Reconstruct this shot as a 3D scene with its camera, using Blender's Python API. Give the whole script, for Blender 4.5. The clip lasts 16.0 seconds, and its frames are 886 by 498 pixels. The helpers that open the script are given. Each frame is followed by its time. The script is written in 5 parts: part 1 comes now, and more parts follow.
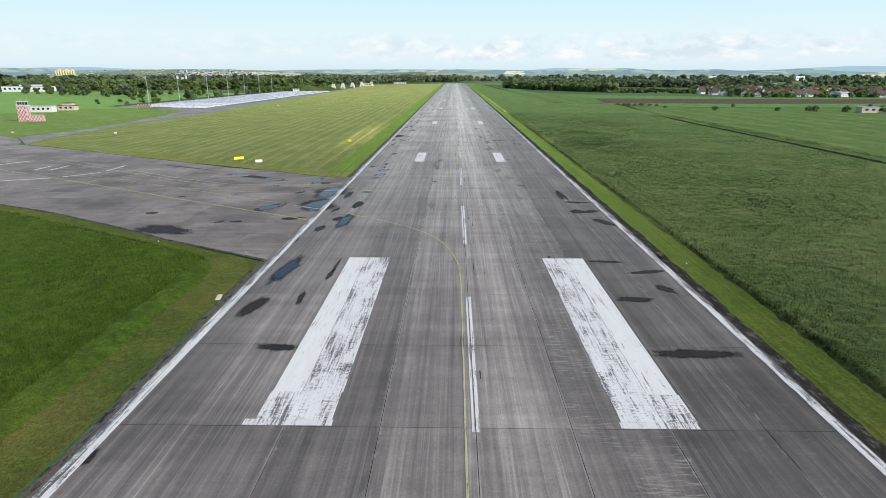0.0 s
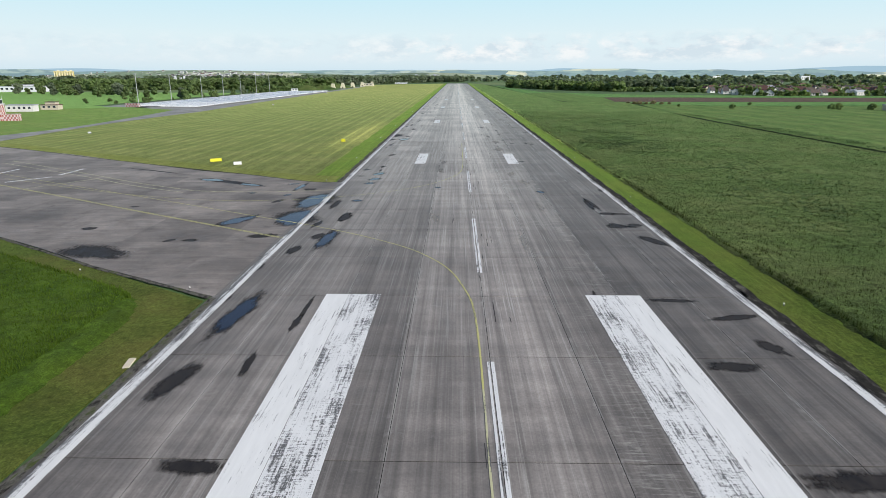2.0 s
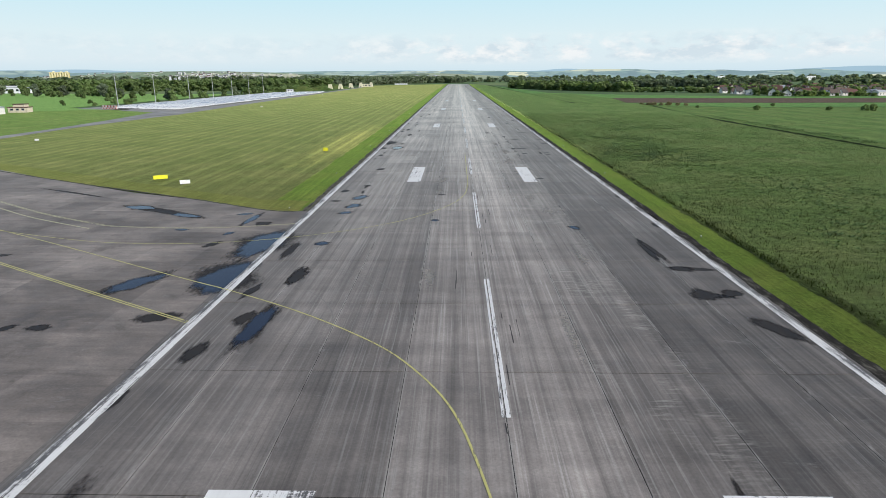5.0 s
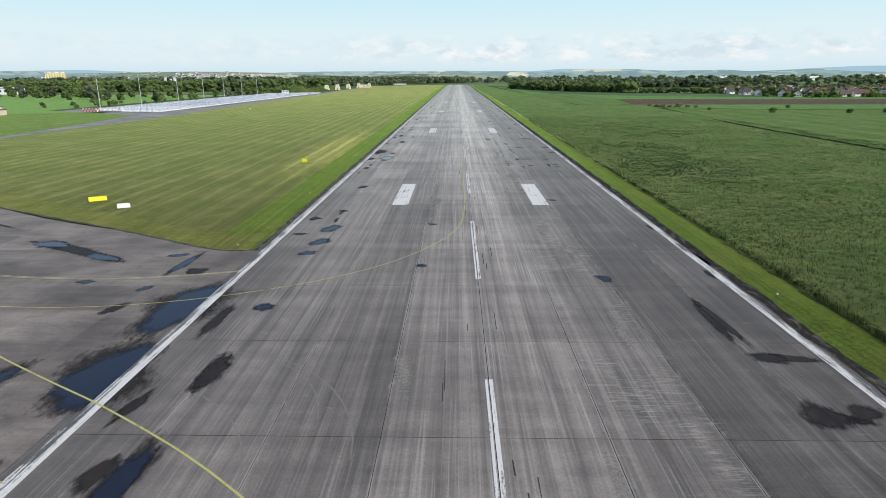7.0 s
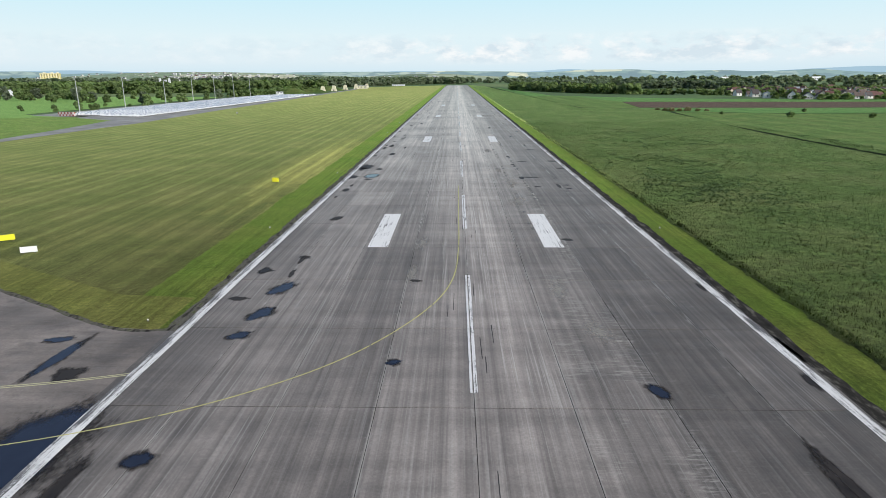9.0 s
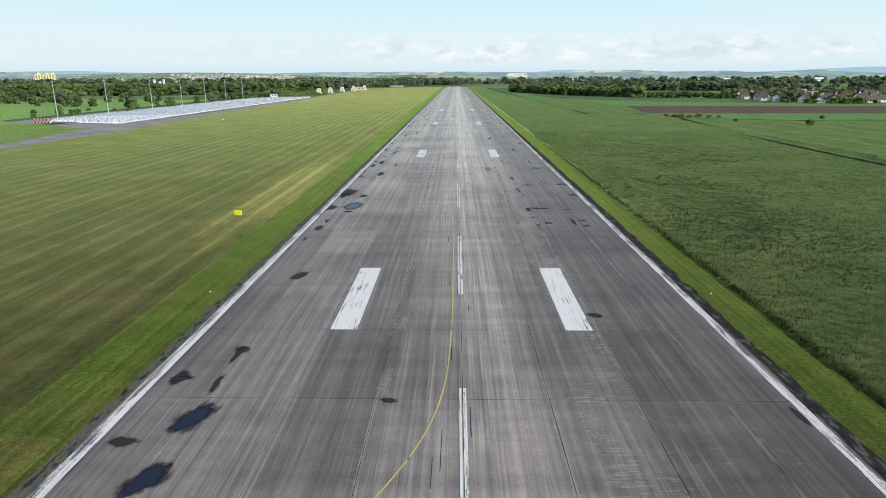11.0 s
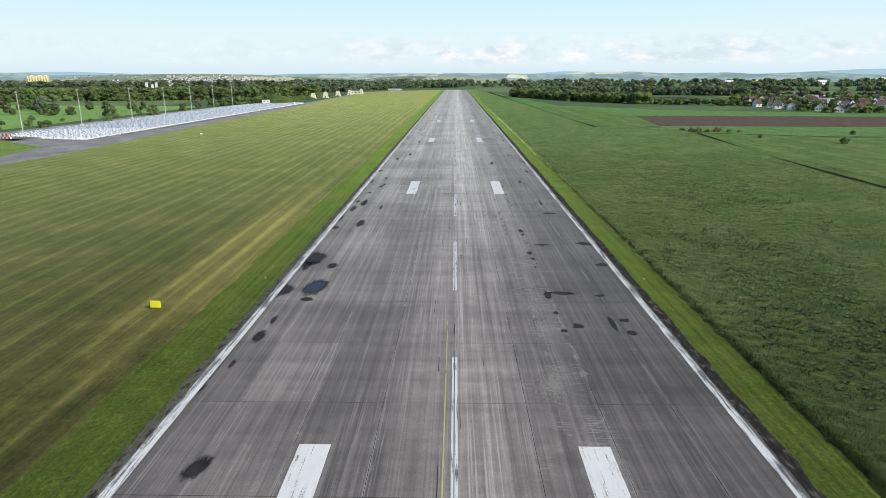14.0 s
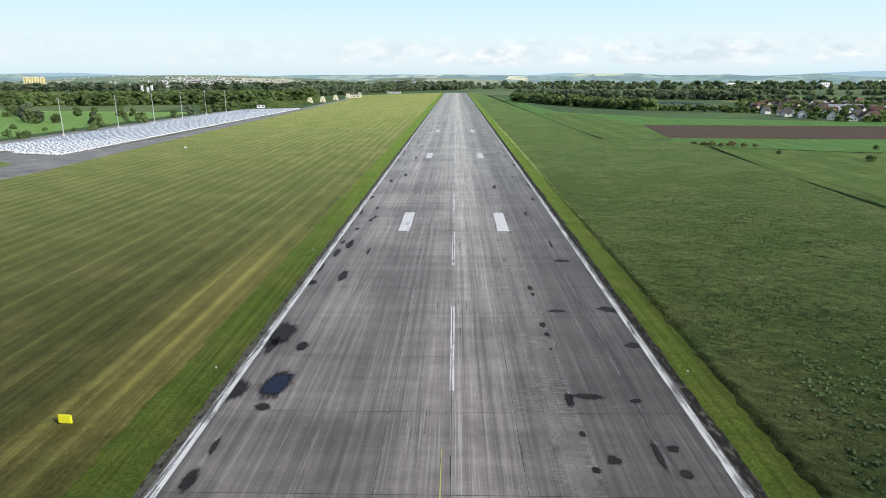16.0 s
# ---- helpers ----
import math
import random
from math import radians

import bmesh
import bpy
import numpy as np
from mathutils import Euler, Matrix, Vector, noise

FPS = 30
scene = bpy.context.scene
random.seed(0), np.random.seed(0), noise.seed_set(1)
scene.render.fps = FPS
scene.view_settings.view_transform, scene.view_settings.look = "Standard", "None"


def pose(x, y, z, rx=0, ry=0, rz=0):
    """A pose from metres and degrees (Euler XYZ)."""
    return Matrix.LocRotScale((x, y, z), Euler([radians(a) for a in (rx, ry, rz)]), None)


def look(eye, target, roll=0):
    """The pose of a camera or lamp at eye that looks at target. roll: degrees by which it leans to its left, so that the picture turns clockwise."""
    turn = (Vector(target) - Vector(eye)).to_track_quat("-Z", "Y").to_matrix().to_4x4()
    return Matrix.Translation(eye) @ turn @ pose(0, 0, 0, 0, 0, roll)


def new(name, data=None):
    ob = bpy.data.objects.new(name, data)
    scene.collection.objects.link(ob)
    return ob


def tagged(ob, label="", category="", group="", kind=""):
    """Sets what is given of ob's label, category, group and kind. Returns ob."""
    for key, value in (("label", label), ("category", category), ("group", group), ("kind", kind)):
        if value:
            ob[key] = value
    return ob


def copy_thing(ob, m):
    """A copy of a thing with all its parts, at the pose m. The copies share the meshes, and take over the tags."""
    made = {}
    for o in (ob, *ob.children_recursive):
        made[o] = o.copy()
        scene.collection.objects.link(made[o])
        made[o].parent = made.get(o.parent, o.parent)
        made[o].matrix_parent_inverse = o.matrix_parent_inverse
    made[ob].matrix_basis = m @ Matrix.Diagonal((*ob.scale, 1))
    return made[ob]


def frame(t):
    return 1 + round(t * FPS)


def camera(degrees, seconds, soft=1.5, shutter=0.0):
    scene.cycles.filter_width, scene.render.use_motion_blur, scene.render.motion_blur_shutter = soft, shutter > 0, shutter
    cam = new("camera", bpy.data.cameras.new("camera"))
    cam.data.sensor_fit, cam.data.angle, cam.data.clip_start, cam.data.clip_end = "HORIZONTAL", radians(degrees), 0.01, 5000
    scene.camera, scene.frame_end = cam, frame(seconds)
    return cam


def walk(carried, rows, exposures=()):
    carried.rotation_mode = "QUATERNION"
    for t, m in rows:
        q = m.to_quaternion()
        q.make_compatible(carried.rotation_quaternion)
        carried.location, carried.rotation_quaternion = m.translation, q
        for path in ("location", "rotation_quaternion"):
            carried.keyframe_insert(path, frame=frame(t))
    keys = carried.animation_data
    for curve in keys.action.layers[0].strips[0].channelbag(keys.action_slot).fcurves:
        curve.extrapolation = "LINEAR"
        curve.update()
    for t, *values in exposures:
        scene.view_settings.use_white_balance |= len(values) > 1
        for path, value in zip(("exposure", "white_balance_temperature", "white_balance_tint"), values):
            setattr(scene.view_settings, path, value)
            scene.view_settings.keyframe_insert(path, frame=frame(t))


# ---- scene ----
cam = camera(71.5, 16.0, soft=0.85)
# seconds, x, y, z, yaw, pitch, roll
ROWS = [
    (0.0, -1.76, -14.53, 26.43, 1.064, -15.864, 0.005),
    (0.5, -2.03, -8.54, 25.33, 1.103, -15.836, 0.031),
    (1.0, -2.35, -2.63, 24.52, 1.137, -15.812, 0.056),
    (1.5, -2.69, 3.22, 23.93, 1.167, -15.790, 0.079),
    (2.0, -2.99, 9.03, 23.50, 1.192, -15.771, 0.101),
    (2.5, -3.24, 14.83, 23.18, 1.213, -15.754, 0.120),
    (3.0, -3.43, 20.62, 22.95, 1.230, -15.739, 0.139),
    (3.5, -3.53, 26.42, 22.77, 1.244, -15.726, 0.156),
    (4.0, -3.56, 32.24, 22.63, 1.254, -15.714, 0.171),
    (4.5, -3.52, 38.09, 22.53, 1.261, -15.705, 0.184),
    (5.0, -3.41, 43.97, 22.48, 1.265, -15.697, 0.196),
    (5.5, -3.24, 49.88, 22.46, 1.267, -15.690, 0.207),
    (6.0, -3.02, 55.81, 22.49, 1.266, -15.684, 0.216),
    (6.5, -2.77, 61.78, 22.58, 1.263, -15.679, 0.223),
    (7.0, -2.50, 67.78, 22.73, 1.259, -15.675, 0.229),
    (7.5, -2.21, 73.80, 22.95, 1.253, -15.672, 0.233),
    (8.0, -1.93, 79.83, 23.24, 1.245, -15.669, 0.235),
    (8.5, -1.65, 85.87, 23.62, 1.236, -15.666, 0.236),
    (9.0, -1.40, 91.92, 24.08, 1.227, -15.664, 0.236),
    (9.5, -1.16, 97.96, 24.63, 1.217, -15.661, 0.234),
    (10.0, -0.95, 103.99, 25.27, 1.206, -15.658, 0.230),
    (10.5, -0.77, 110.00, 25.99, 1.196, -15.655, 0.225),
    (11.0, -0.61, 115.99, 26.78, 1.186, -15.651, 0.218),
    (11.5, -0.47, 121.94, 27.65, 1.176, -15.646, 0.209),
    (12.0, -0.35, 127.87, 28.59, 1.167, -15.641, 0.199),
    (12.5, -0.25, 133.75, 29.59, 1.159, -15.634, 0.188),
    (13.0, -0.15, 139.58, 30.64, 1.152, -15.626, 0.175),
    (13.5, -0.06, 145.38, 31.75, 1.146, -15.617, 0.160),
    (14.0, 0.03, 151.13, 32.90, 1.142, -15.606, 0.144),
    (14.5, 0.12, 156.85, 34.12, 1.141, -15.593, 0.126),
    (15.0, 0.20, 162.53, 35.40, 1.141, -15.579, 0.106),
    (15.5, 0.28, 168.19, 36.78, 1.144, -15.562, 0.085),
    (16.0, 0.34, 173.83, 38.26, 1.149, -15.543, 0.063),
]
walk(cam, [(t, pose(x, y, z, 90 + pitch, roll, yaw)) for t, x, y, z, yaw, pitch, roll in ROWS],
     [(0.0, 0.03), (1.5, -0.03), (4.0, -0.08), (7.0, -0.05), (9.0, -0.02), (12.0, 0.0), (16.0, 0.05)])

# ---- world and sun ----
SUN_ELEVATION, SUN_AZIMUTH = 32.0, 124.0  # azimuth clockwise from +y
world = bpy.data.worlds.new("world")
scene.world = world
world.use_nodes = True
wt = world.node_tree
wt.nodes.clear()
sky = wt.nodes.new("ShaderNodeTexSky")
sky.sky_type = 'NISHITA'
sky.sun_disc = False
sky.sun_elevation = radians(SUN_ELEVATION)
sky.sun_rotation = radians(SUN_AZIMUTH)
bg = wt.nodes.new("ShaderNodeBackground")
bg.inputs["Strength"].default_value = 0.12
wo = wt.nodes.new("ShaderNodeOutputWorld")
wt.links.new(sky.outputs[0], bg.inputs[0])
wt.links.new(bg.outputs[0], wo.inputs[0])

sun = new("sun", bpy.data.lights.new("sun", 'SUN'))
sun.data.energy = 4.2
sun.data.angle = radians(0.6)
sun.data.color = (1.0, 0.95, 0.87)
_e, _a = radians(SUN_ELEVATION), radians(SUN_AZIMUTH)
sun_from = Vector((math.sin(_a) * math.cos(_e), math.cos(_a) * math.cos(_e), math.sin(_e)))
sun.matrix_world = look(sun_from * 300, (0, 0, 0))


# ---- materials ----
class Nodes:
    """Short forms for building a node material."""

    def __init__(self, name, roughness=0.8, metallic=0.0):
        self.m = bpy.data.materials.new(name)
        self.m.use_nodes = True
        self.t = self.m.node_tree
        self.b = self.t.nodes["Principled BSDF"]
        self.b.inputs["Roughness"].default_value = roughness
        self.b.inputs["Metallic"].default_value = metallic

    def n(self, kind, **inputs):
        return self.t.nodes.new(kind)

    def put(self, src, dst):
        self.t.links.new(src, dst)

    def pos(self, sx=1.0, sy=1.0, sz=1.0):
        g = self.n("ShaderNodeNewGeometry")
        mp = self.n("ShaderNodeMapping")
        mp.inputs["Scale"].default_value = (sx, sy, sz)
        self.put(g.outputs["Position"], mp.inputs["Vector"])
        return mp.outputs[0]

    def noise(self, vec, scale, detail=4.0, rough=0.55, dist=0.0):
        t = self.n("ShaderNodeTexNoise")
        t.inputs["Scale"].default_value = scale
        t.inputs["Detail"].default_value = detail
        t.inputs["Roughness"].default_value = rough
        t.inputs["Distortion"].default_value = dist
        self.put(vec, t.inputs["Vector"])
        return t.outputs["Fac"]

    def ramp(self, fac, stops):
        r = self.n("ShaderNodeValToRGB")
        el = r.color_ramp.elements
        while len(el) < len(stops):
            el.new(0.5)
        for e, (p, c) in zip(el, stops):
            e.position = p
            e.color = (c, c, c, 1) if not isinstance(c, tuple) else (*c, 1)
        self.put(fac, r.inputs[0])
        return r.outputs[0]

    def mix(self, fac, a, b, mode='MIX'):
        x = self.n("ShaderNodeMix")
        x.data_type = 'RGBA'
        x.blend_type = mode
        for v, i in ((fac, 0), (a, 6), (b, 7)):
            if isinstance(v, (int, float)):
                x.inputs[i].default_value = v if i == 0 else (v, v, v, 1)
            elif isinstance(v, tuple):
                x.inputs[i].default_value = (*v, 1)
            else:
                self.put(v, x.inputs[i])
        return x.outputs[2]

    def math(self, op, a, b=0.0, c=0.0):
        x = self.n("ShaderNodeMath")
        x.operation = op
        for v, i in ((a, 0), (b, 1), (c, 2)):
            if isinstance(v, (int, float)):
                x.inputs[i].default_value = v
            else:
                self.put(v, x.inputs[i])
        return x.outputs[0]

    def axis(self, vec, i):
        s = self.n("ShaderNodeSeparateXYZ")
        self.put(vec, s.inputs[0])
        return s.outputs[i]

    def color(self, c):
        if isinstance(c, tuple):
            self.b.inputs["Base Color"].default_value = (*c, 1)
        else:
            self.put(c, self.b.inputs["Base Color"])
        return self

    def rough(self, r):
        self.put(r, self.b.inputs["Roughness"])

    def bump(self, height, strength=0.5, distance=0.05):
        x = self.n("ShaderNodeBump")
        x.inputs["Strength"].default_value = strength
        x.inputs["Distance"].default_value = distance
        self.put(height, x.inputs["Height"])
        self.put(x.outputs[0], self.b.inputs["Normal"])


def plain(name, c, roughness=0.7, metallic=0.0, vary=0.15, scale=0.6):
    k = Nodes(name, roughness, metallic)
    f = k.noise(k.pos(), scale, 5)
    lo = tuple(v * (1 - vary) for v in c)
    hi = tuple(min(1, v * (1 + vary)) for v in c)
    k.color(k.mix(f, lo, hi))
    if roughness > 0.88:
        k.b.inputs["Specular IOR Level"].default_value = 0.1
    return k.m


def concrete(name, tint=(1, 1, 1), level=0.2, streak=1.0, spread=0.18):
    """Weathered pavement concrete: stains, tyre streaks along the runway, fine grain, a tone for each slab."""
    k = Nodes(name, 0.75)
    k.b.inputs["Sheen Weight"].default_value = 0.68 if streak else 0.2
    k.b.inputs["Sheen Roughness"].default_value = 0.245
    p = k.pos()
    big = k.noise(p, 0.05, 4, 0.6)
    mid = k.noise(p, 0.45, 6, 0.65)
    fine = k.noise(p, 5.0, 5, 0.75)
    a = tuple(level * 0.8 * v for v in tint)
    b = tuple(level * 1.2 * v for v in tint)
    c = k.mix(k.ramp(mid, [(0.3, 0.0), (0.72, 1.0)]), a, b)
    c = k.mix(0.7, c, k.ramp(big, [(0.32, 0.64), (0.68, 1.32)]), 'MULTIPLY')
    if streak:
        x = k.axis(p, 0)
        # brushed lanes, tyre streaks and scuffed bands across
        lanes = k.noise(k.pos(1.0, 0.006, 1.0), 0.42, 2, 0.5)
        lines = k.noise(k.pos(1.0, 0.009, 1.0), 1.5, 3, 0.62)
        across = k.noise(k.pos(0.05, 1.0, 1.0), 0.33, 4, 0.6, 0.3)
        c = k.mix(0.75 * streak, c, k.ramp(lanes, [(0.32, 0.72), (0.68, 1.26)]), 'MULTIPLY')
        c = k.mix(0.95 * streak, c, k.ramp(lines, [(0.33, 0.68), (0.47, 0.95), (0.55, 1.04), (0.68, 1.36)]), 'MULTIPLY')
        c = k.mix(0.6 * streak, c, k.ramp(across, [(0.34, 0.76), (0.66, 1.2)]), 'MULTIPLY')
        hair = k.noise(k.pos(1.0, 0.012, 1.0), 5.2, 3, 0.6)
        where = k.noise(k.pos(1.0, 0.25, 1.0), 0.16, 3, 0.6)
        pale = k.math('MULTIPLY', k.ramp(hair, [(0.53, 0.0), (0.64, 1.0)]), k.ramp(where, [(0.4, 0.15), (0.62, 1.0)]))
        c = k.mix(k.math('MULTIPLY', pale, 0.62 * streak), c, (0.36, 0.345, 0.325))
        dark = k.math('MULTIPLY', k.ramp(hair, [(0.3, 1.0), (0.44, 0.0)]), k.ramp(where, [(0.38, 1.0), (0.58, 0.2)]))
        c = k.mix(k.math('MULTIPLY', dark, 0.42 * streak), c, (0.07, 0.066, 0.064))
        # rubber and resurfacing: each lane between the joints has its own tone
        lane = k.math('MULTIPLY_ADD', x, 1 / 60.0, 0.5)
        c = k.mix(0.92 * streak, c, k.ramp(lane, [(0.0, 0.56), (0.06, 0.7), (0.12, 0.8), (0.2, 0.93), (0.238, 0.95), (0.25, 0.72), (0.37, 0.74), (0.38, 0.95), (0.485, 1.05), (0.505, 1.34), (0.54, 1.36), (0.61, 1.18), (0.628, 0.82), (0.74, 0.68), (0.752, 0.5), (0.87, 0.42), (0.885, 0.52), (1.0, 0.4)]), 'MULTIPLY')
        # tone rises with y, lighter beyond the touchdown zone
        y = k.math('MULTIPLY', k.axis(p, 1), 1 / 1000.0)
        c = k.mix(1.0, c, k.ramp(y, [(0.0, 0.98), (0.2, 1.02), (0.36, 1.2), (0.9, 1.3)]), 'MULTIPLY')
        # scraped hatching in the lane beside the eastern bars
        scr = k.noise(k.pos(0.13, 1.0, 1.0), 4.2, 4, 0.7)
        spot = k.noise(k.pos(1.0, 0.5, 1.0), 0.16, 4, 0.65)
        inlane = k.ramp(lane, [(0.615, 0.0), (0.635, 1.0), (0.745, 1.0), (0.76, 0.12), (0.9, 0.1), (1.0, 0.0)])
        scr = k.math('MULTIPLY', k.math('MULTIPLY', k.ramp(scr, [(0.5, 0.0), (0.62, 1.0)]), k.ramp(spot, [(0.46, 0.0), (0.6, 1.0)])), inlane)
        c = k.mix(k.math('MULTIPLY', scr, 0.6), c, (0.36, 0.345, 0.315))
    else:
        cloud = k.noise(p, 0.11, 5, 0.6, 0.5)
        c = k.mix(0.85, c, k.ramp(cloud, [(0.34, 0.62), (0.5, 1.0), (0.66, 1.3)]), 'MULTIPLY')
        spots = k.noise(p, 0.3, 7, 0.7, 0.4)
        c = k.mix(k.math('MULTIPLY', k.ramp(spots, [(0.54, 0.0), (0.68, 1.0)]), 0.5), c, (0.06, 0.052, 0.046))
        drag = k.noise(k.pos(0.12, 1.0, 1.0), 0.9, 5, 0.65, 0.4)
        c = k.mix(0.6, c, k.ramp(drag, [(0.34, 0.75), (0.66, 1.28)]), 'MULTIPLY')
    c = k.mix(0.45, c, k.ramp(fine, [(0.32, 0.65), (0.68, 1.35)]), 'MULTIPLY')
    if streak:
        # crumbled pale edges along the lengthwise joints
        near = k.math('ABSOLUTE', k.math('SUBTRACT', k.math('MODULO', k.math('ADD', x, 29.8 + 74.5), 7.45), 3.725))
        near = k.math('SUBTRACT', near, 3.0)
        crumb = k.math('MULTIPLY', k.ramp(near, [(0.2, 0.0), (0.66, 1.0)]), k.ramp(k.noise(k.pos(1.0, 0.35, 1.0), 1.7, 7, 0.75), [(0.54, 0.0), (0.64, 1.0)]))
        lip = k.math('MULTIPLY', k.ramp(near, [(0.58, 0.0), (0.66, 1.0)]), k.ramp(k.noise(k.pos(1.0, 0.1, 1.0), 0.9, 4, 0.7), [(0.44, 0.0), (0.56, 1.0)]))
        c = k.mix(k.math('MULTIPLY', k.math('MAXIMUM', crumb, lip), 0.55), c, (0.36, 0.35, 0.33))
    # pale scuffed crazing
    sc = k.noise(k.pos(0.6, 1.4, 1.0), 0.8, 8, 0.8, 0.6)
    c = k.mix(k.math('MULTIPLY', k.ramp(sc, [(0.58, 0.0), (0.72, 1.0)]), 0.35), c, (0.34, 0.33, 0.31))
    oi = k.n("ShaderNodeObjectInfo")
    c = k.mix(1.0, c, k.ramp(oi.outputs["Random"], [(0.0, 1 - spread), (1.0, 1 + spread)]), 'MULTIPLY')
    k.color(c)
    k.put(k.mix(0.8, (0.95, 0.9, 0.83), k.mix(1.0, c, (5.6, 5.4, 5.2), 'MULTIPLY')), k.b.inputs["Sheen Tint"])
    k.rough(k.ramp(mid, [(0.3, 0.55), (0.7, 0.8)]))
    k.bump(fine, 0.4, 0.02)
    return k.m


def paint(name, c, wear=0.5, cross=0.0):
    """Road paint, scraped off in streaks (and, with cross, in hatching) so that the dark concrete shows."""
    k = Nodes(name, 0.6)
    w1 = k.noise(k.pos(1.0, 0.045, 1.0), 4.6, 5, 0.75)
    w2 = k.noise(k.pos(1.0, 0.5, 1.0), 0.4, 3, 0.5)
    w3 = k.noise(k.pos(1.0, 0.6, 1.0), 8.0, 3, 0.6)
    w4 = k.noise(k.pos(0.16, 1.0, 1.0), 8.5, 4, 0.72)
    s = k.math('MULTIPLY', w1, 0.6 - 0.26 * cross)
    s = k.math('ADD', s, k.math('MULTIPLY', w4, 0.26 * cross))
    s = k.math('ADD', s, k.math('ADD', k.math('MULTIPLY', w2, 0.22), k.math('MULTIPLY', w3, 0.18)))
    e = 0.5 - 0.13 * (1 - wear)
    gone = k.ramp(s, [(e - 0.035, 1.0), (e + 0.02, 0.0)])
    dirt = k.mix(k.noise(k.pos(1, 0.12, 1), 1.6, 6, 0.7), tuple(v * 0.74 for v in c), c)
    k.color(k.mix(gone, dirt, (0.1, 0.098, 0.1)))
    return k.m


def grass(name, dark, light, dry=None, dry_amount=0.3, stripes=0.0, period=7.0, relief=0.12, clump=1.6, sheen=0.2, tint=5.0, band=None):
    """Turf: clumps, patches, dry places and, if mown, swaths along the runway."""
    k = Nodes(name, 0.9)
    k.b.inputs["Specular IOR Level"].default_value = 0.1
    k.b.inputs["Sheen Weight"].default_value = sheen
    k.b.inputs["Sheen Roughness"].default_value = 0.258
    p = k.pos()
    c1 = k.noise(p, clump, 6, 0.7, 0.4)
    c2 = k.noise(p, 0.06, 4, 0.6)
    c3 = k.noise(p, 9.0, 3, 0.7)
    c = k.mix(k.ramp(c1, [(0.3, 0.0), (0.7, 1.0)]), dark, light)
    if dry:
        c = k.mix(k.math('MULTIPLY', k.ramp(c2, [(0.42, 0.0), (0.68, 1.0)]), dry_amount), c, dry)
    if band:
        # a drier, yellowed stretch with soft uneven limits
        colour, x0, x1, y0, y1 = band
        rag = k.math('MULTIPLY', k.math('SUBTRACT', k.noise(k.pos(1.0, 0.25, 1.0), 0.22, 5, 0.65), 0.5), 0.8)
        u = k.math('ADD', k.math('DIVIDE', k.math('SUBTRACT', k.axis(p, 0), x0), x1 - x0), rag)
        w = k.math('ADD', k.math('DIVIDE', k.math('SUBTRACT', k.axis(p, 1), y0), y1 - y0), rag)
        inband = k.math('MULTIPLY', k.ramp(u, [(0.0, 0.0), (0.6, 1.0)]), k.ramp(w, [(0.0, 0.0), (0.3, 1.0), (0.6, 1.0), (1.0, 0.0)]))
        c = k.mix(k.math('MULTIPLY', inband, 0.7), c, k.mix(c1, tuple(0.7 * q for q in colour), tuple(1.25 * q for q in colour)))
        # paler and slightly redder towards the far end
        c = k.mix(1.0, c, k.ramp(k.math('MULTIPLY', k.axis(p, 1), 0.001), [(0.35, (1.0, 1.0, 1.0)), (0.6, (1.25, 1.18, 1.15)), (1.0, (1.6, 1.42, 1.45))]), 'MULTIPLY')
    if stripes:
        x = k.axis(p, 0)
        wob = k.math('MULTIPLY', k.noise(k.pos(1, 0.05, 1), 0.12, 2), 2.5)
        s = k.math('SINE', k.math('MULTIPLY', k.math('ADD', x, wob), 6.2832 / period))
        s2 = k.noise(k.pos(1.0, 0.012, 1), 0.8, 4, 0.65)
        c = k.mix(stripes, c, k.ramp(k.math('MULTIPLY_ADD', s, 0.5, 0.5), [(0.1, 0.78), (0.7, 0.92), (0.93, 1.5)]), 'MULTIPLY')
        c = k.mix(stripes, c, k.ramp(s2, [(0.3, 0.8), (0.7, 1.2)]), 'MULTIPLY')
        s3 = k.noise(k.pos(1.0, 0.006, 1), 1.6, 3, 0.6)
        c = k.mix(0.5, c, k.ramp(s3, [(0.35, 0.55), (0.5, 1.0), (0.65, 1.5)]), 'MULTIPLY')
    # fine speckle: tufts, and the shadows between them put into the colour
    c = k.mix(0.85, c, k.ramp(c3, [(0.3, 0.42), (0.7, 1.58)]), 'MULTIPLY')
    c = k.mix(0.7, c, k.ramp(k.noise(k.pos(1.0, 0.6, 1.0), 3.2, 5, 0.75), [(0.35, 0.6), (0.65, 1.4)]), 'MULTIPLY')
    c = k.mix(0.8, c, k.ramp(k.noise(p, 0.25, 5, 0.6), [(0.3, 0.72), (0.7, 1.28)]), 'MULTIPLY')
    k.color(c)
    mean = tuple(tint * (0.45 * u + 0.55 * w) for u, w in zip(dark, light))
    k.put(k.mix(0.55, k.mix(1.0, c, (tint, tint, tint), 'MULTIPLY'), tuple(0.95 * u + 0.05 * mean[1] for u in mean)), k.b.inputs["Sheen Tint"])
    k.bump(k.math('ADD', c1, k.math('MULTIPLY', c3, 0.4)), 0.8, relief)
    return k.m


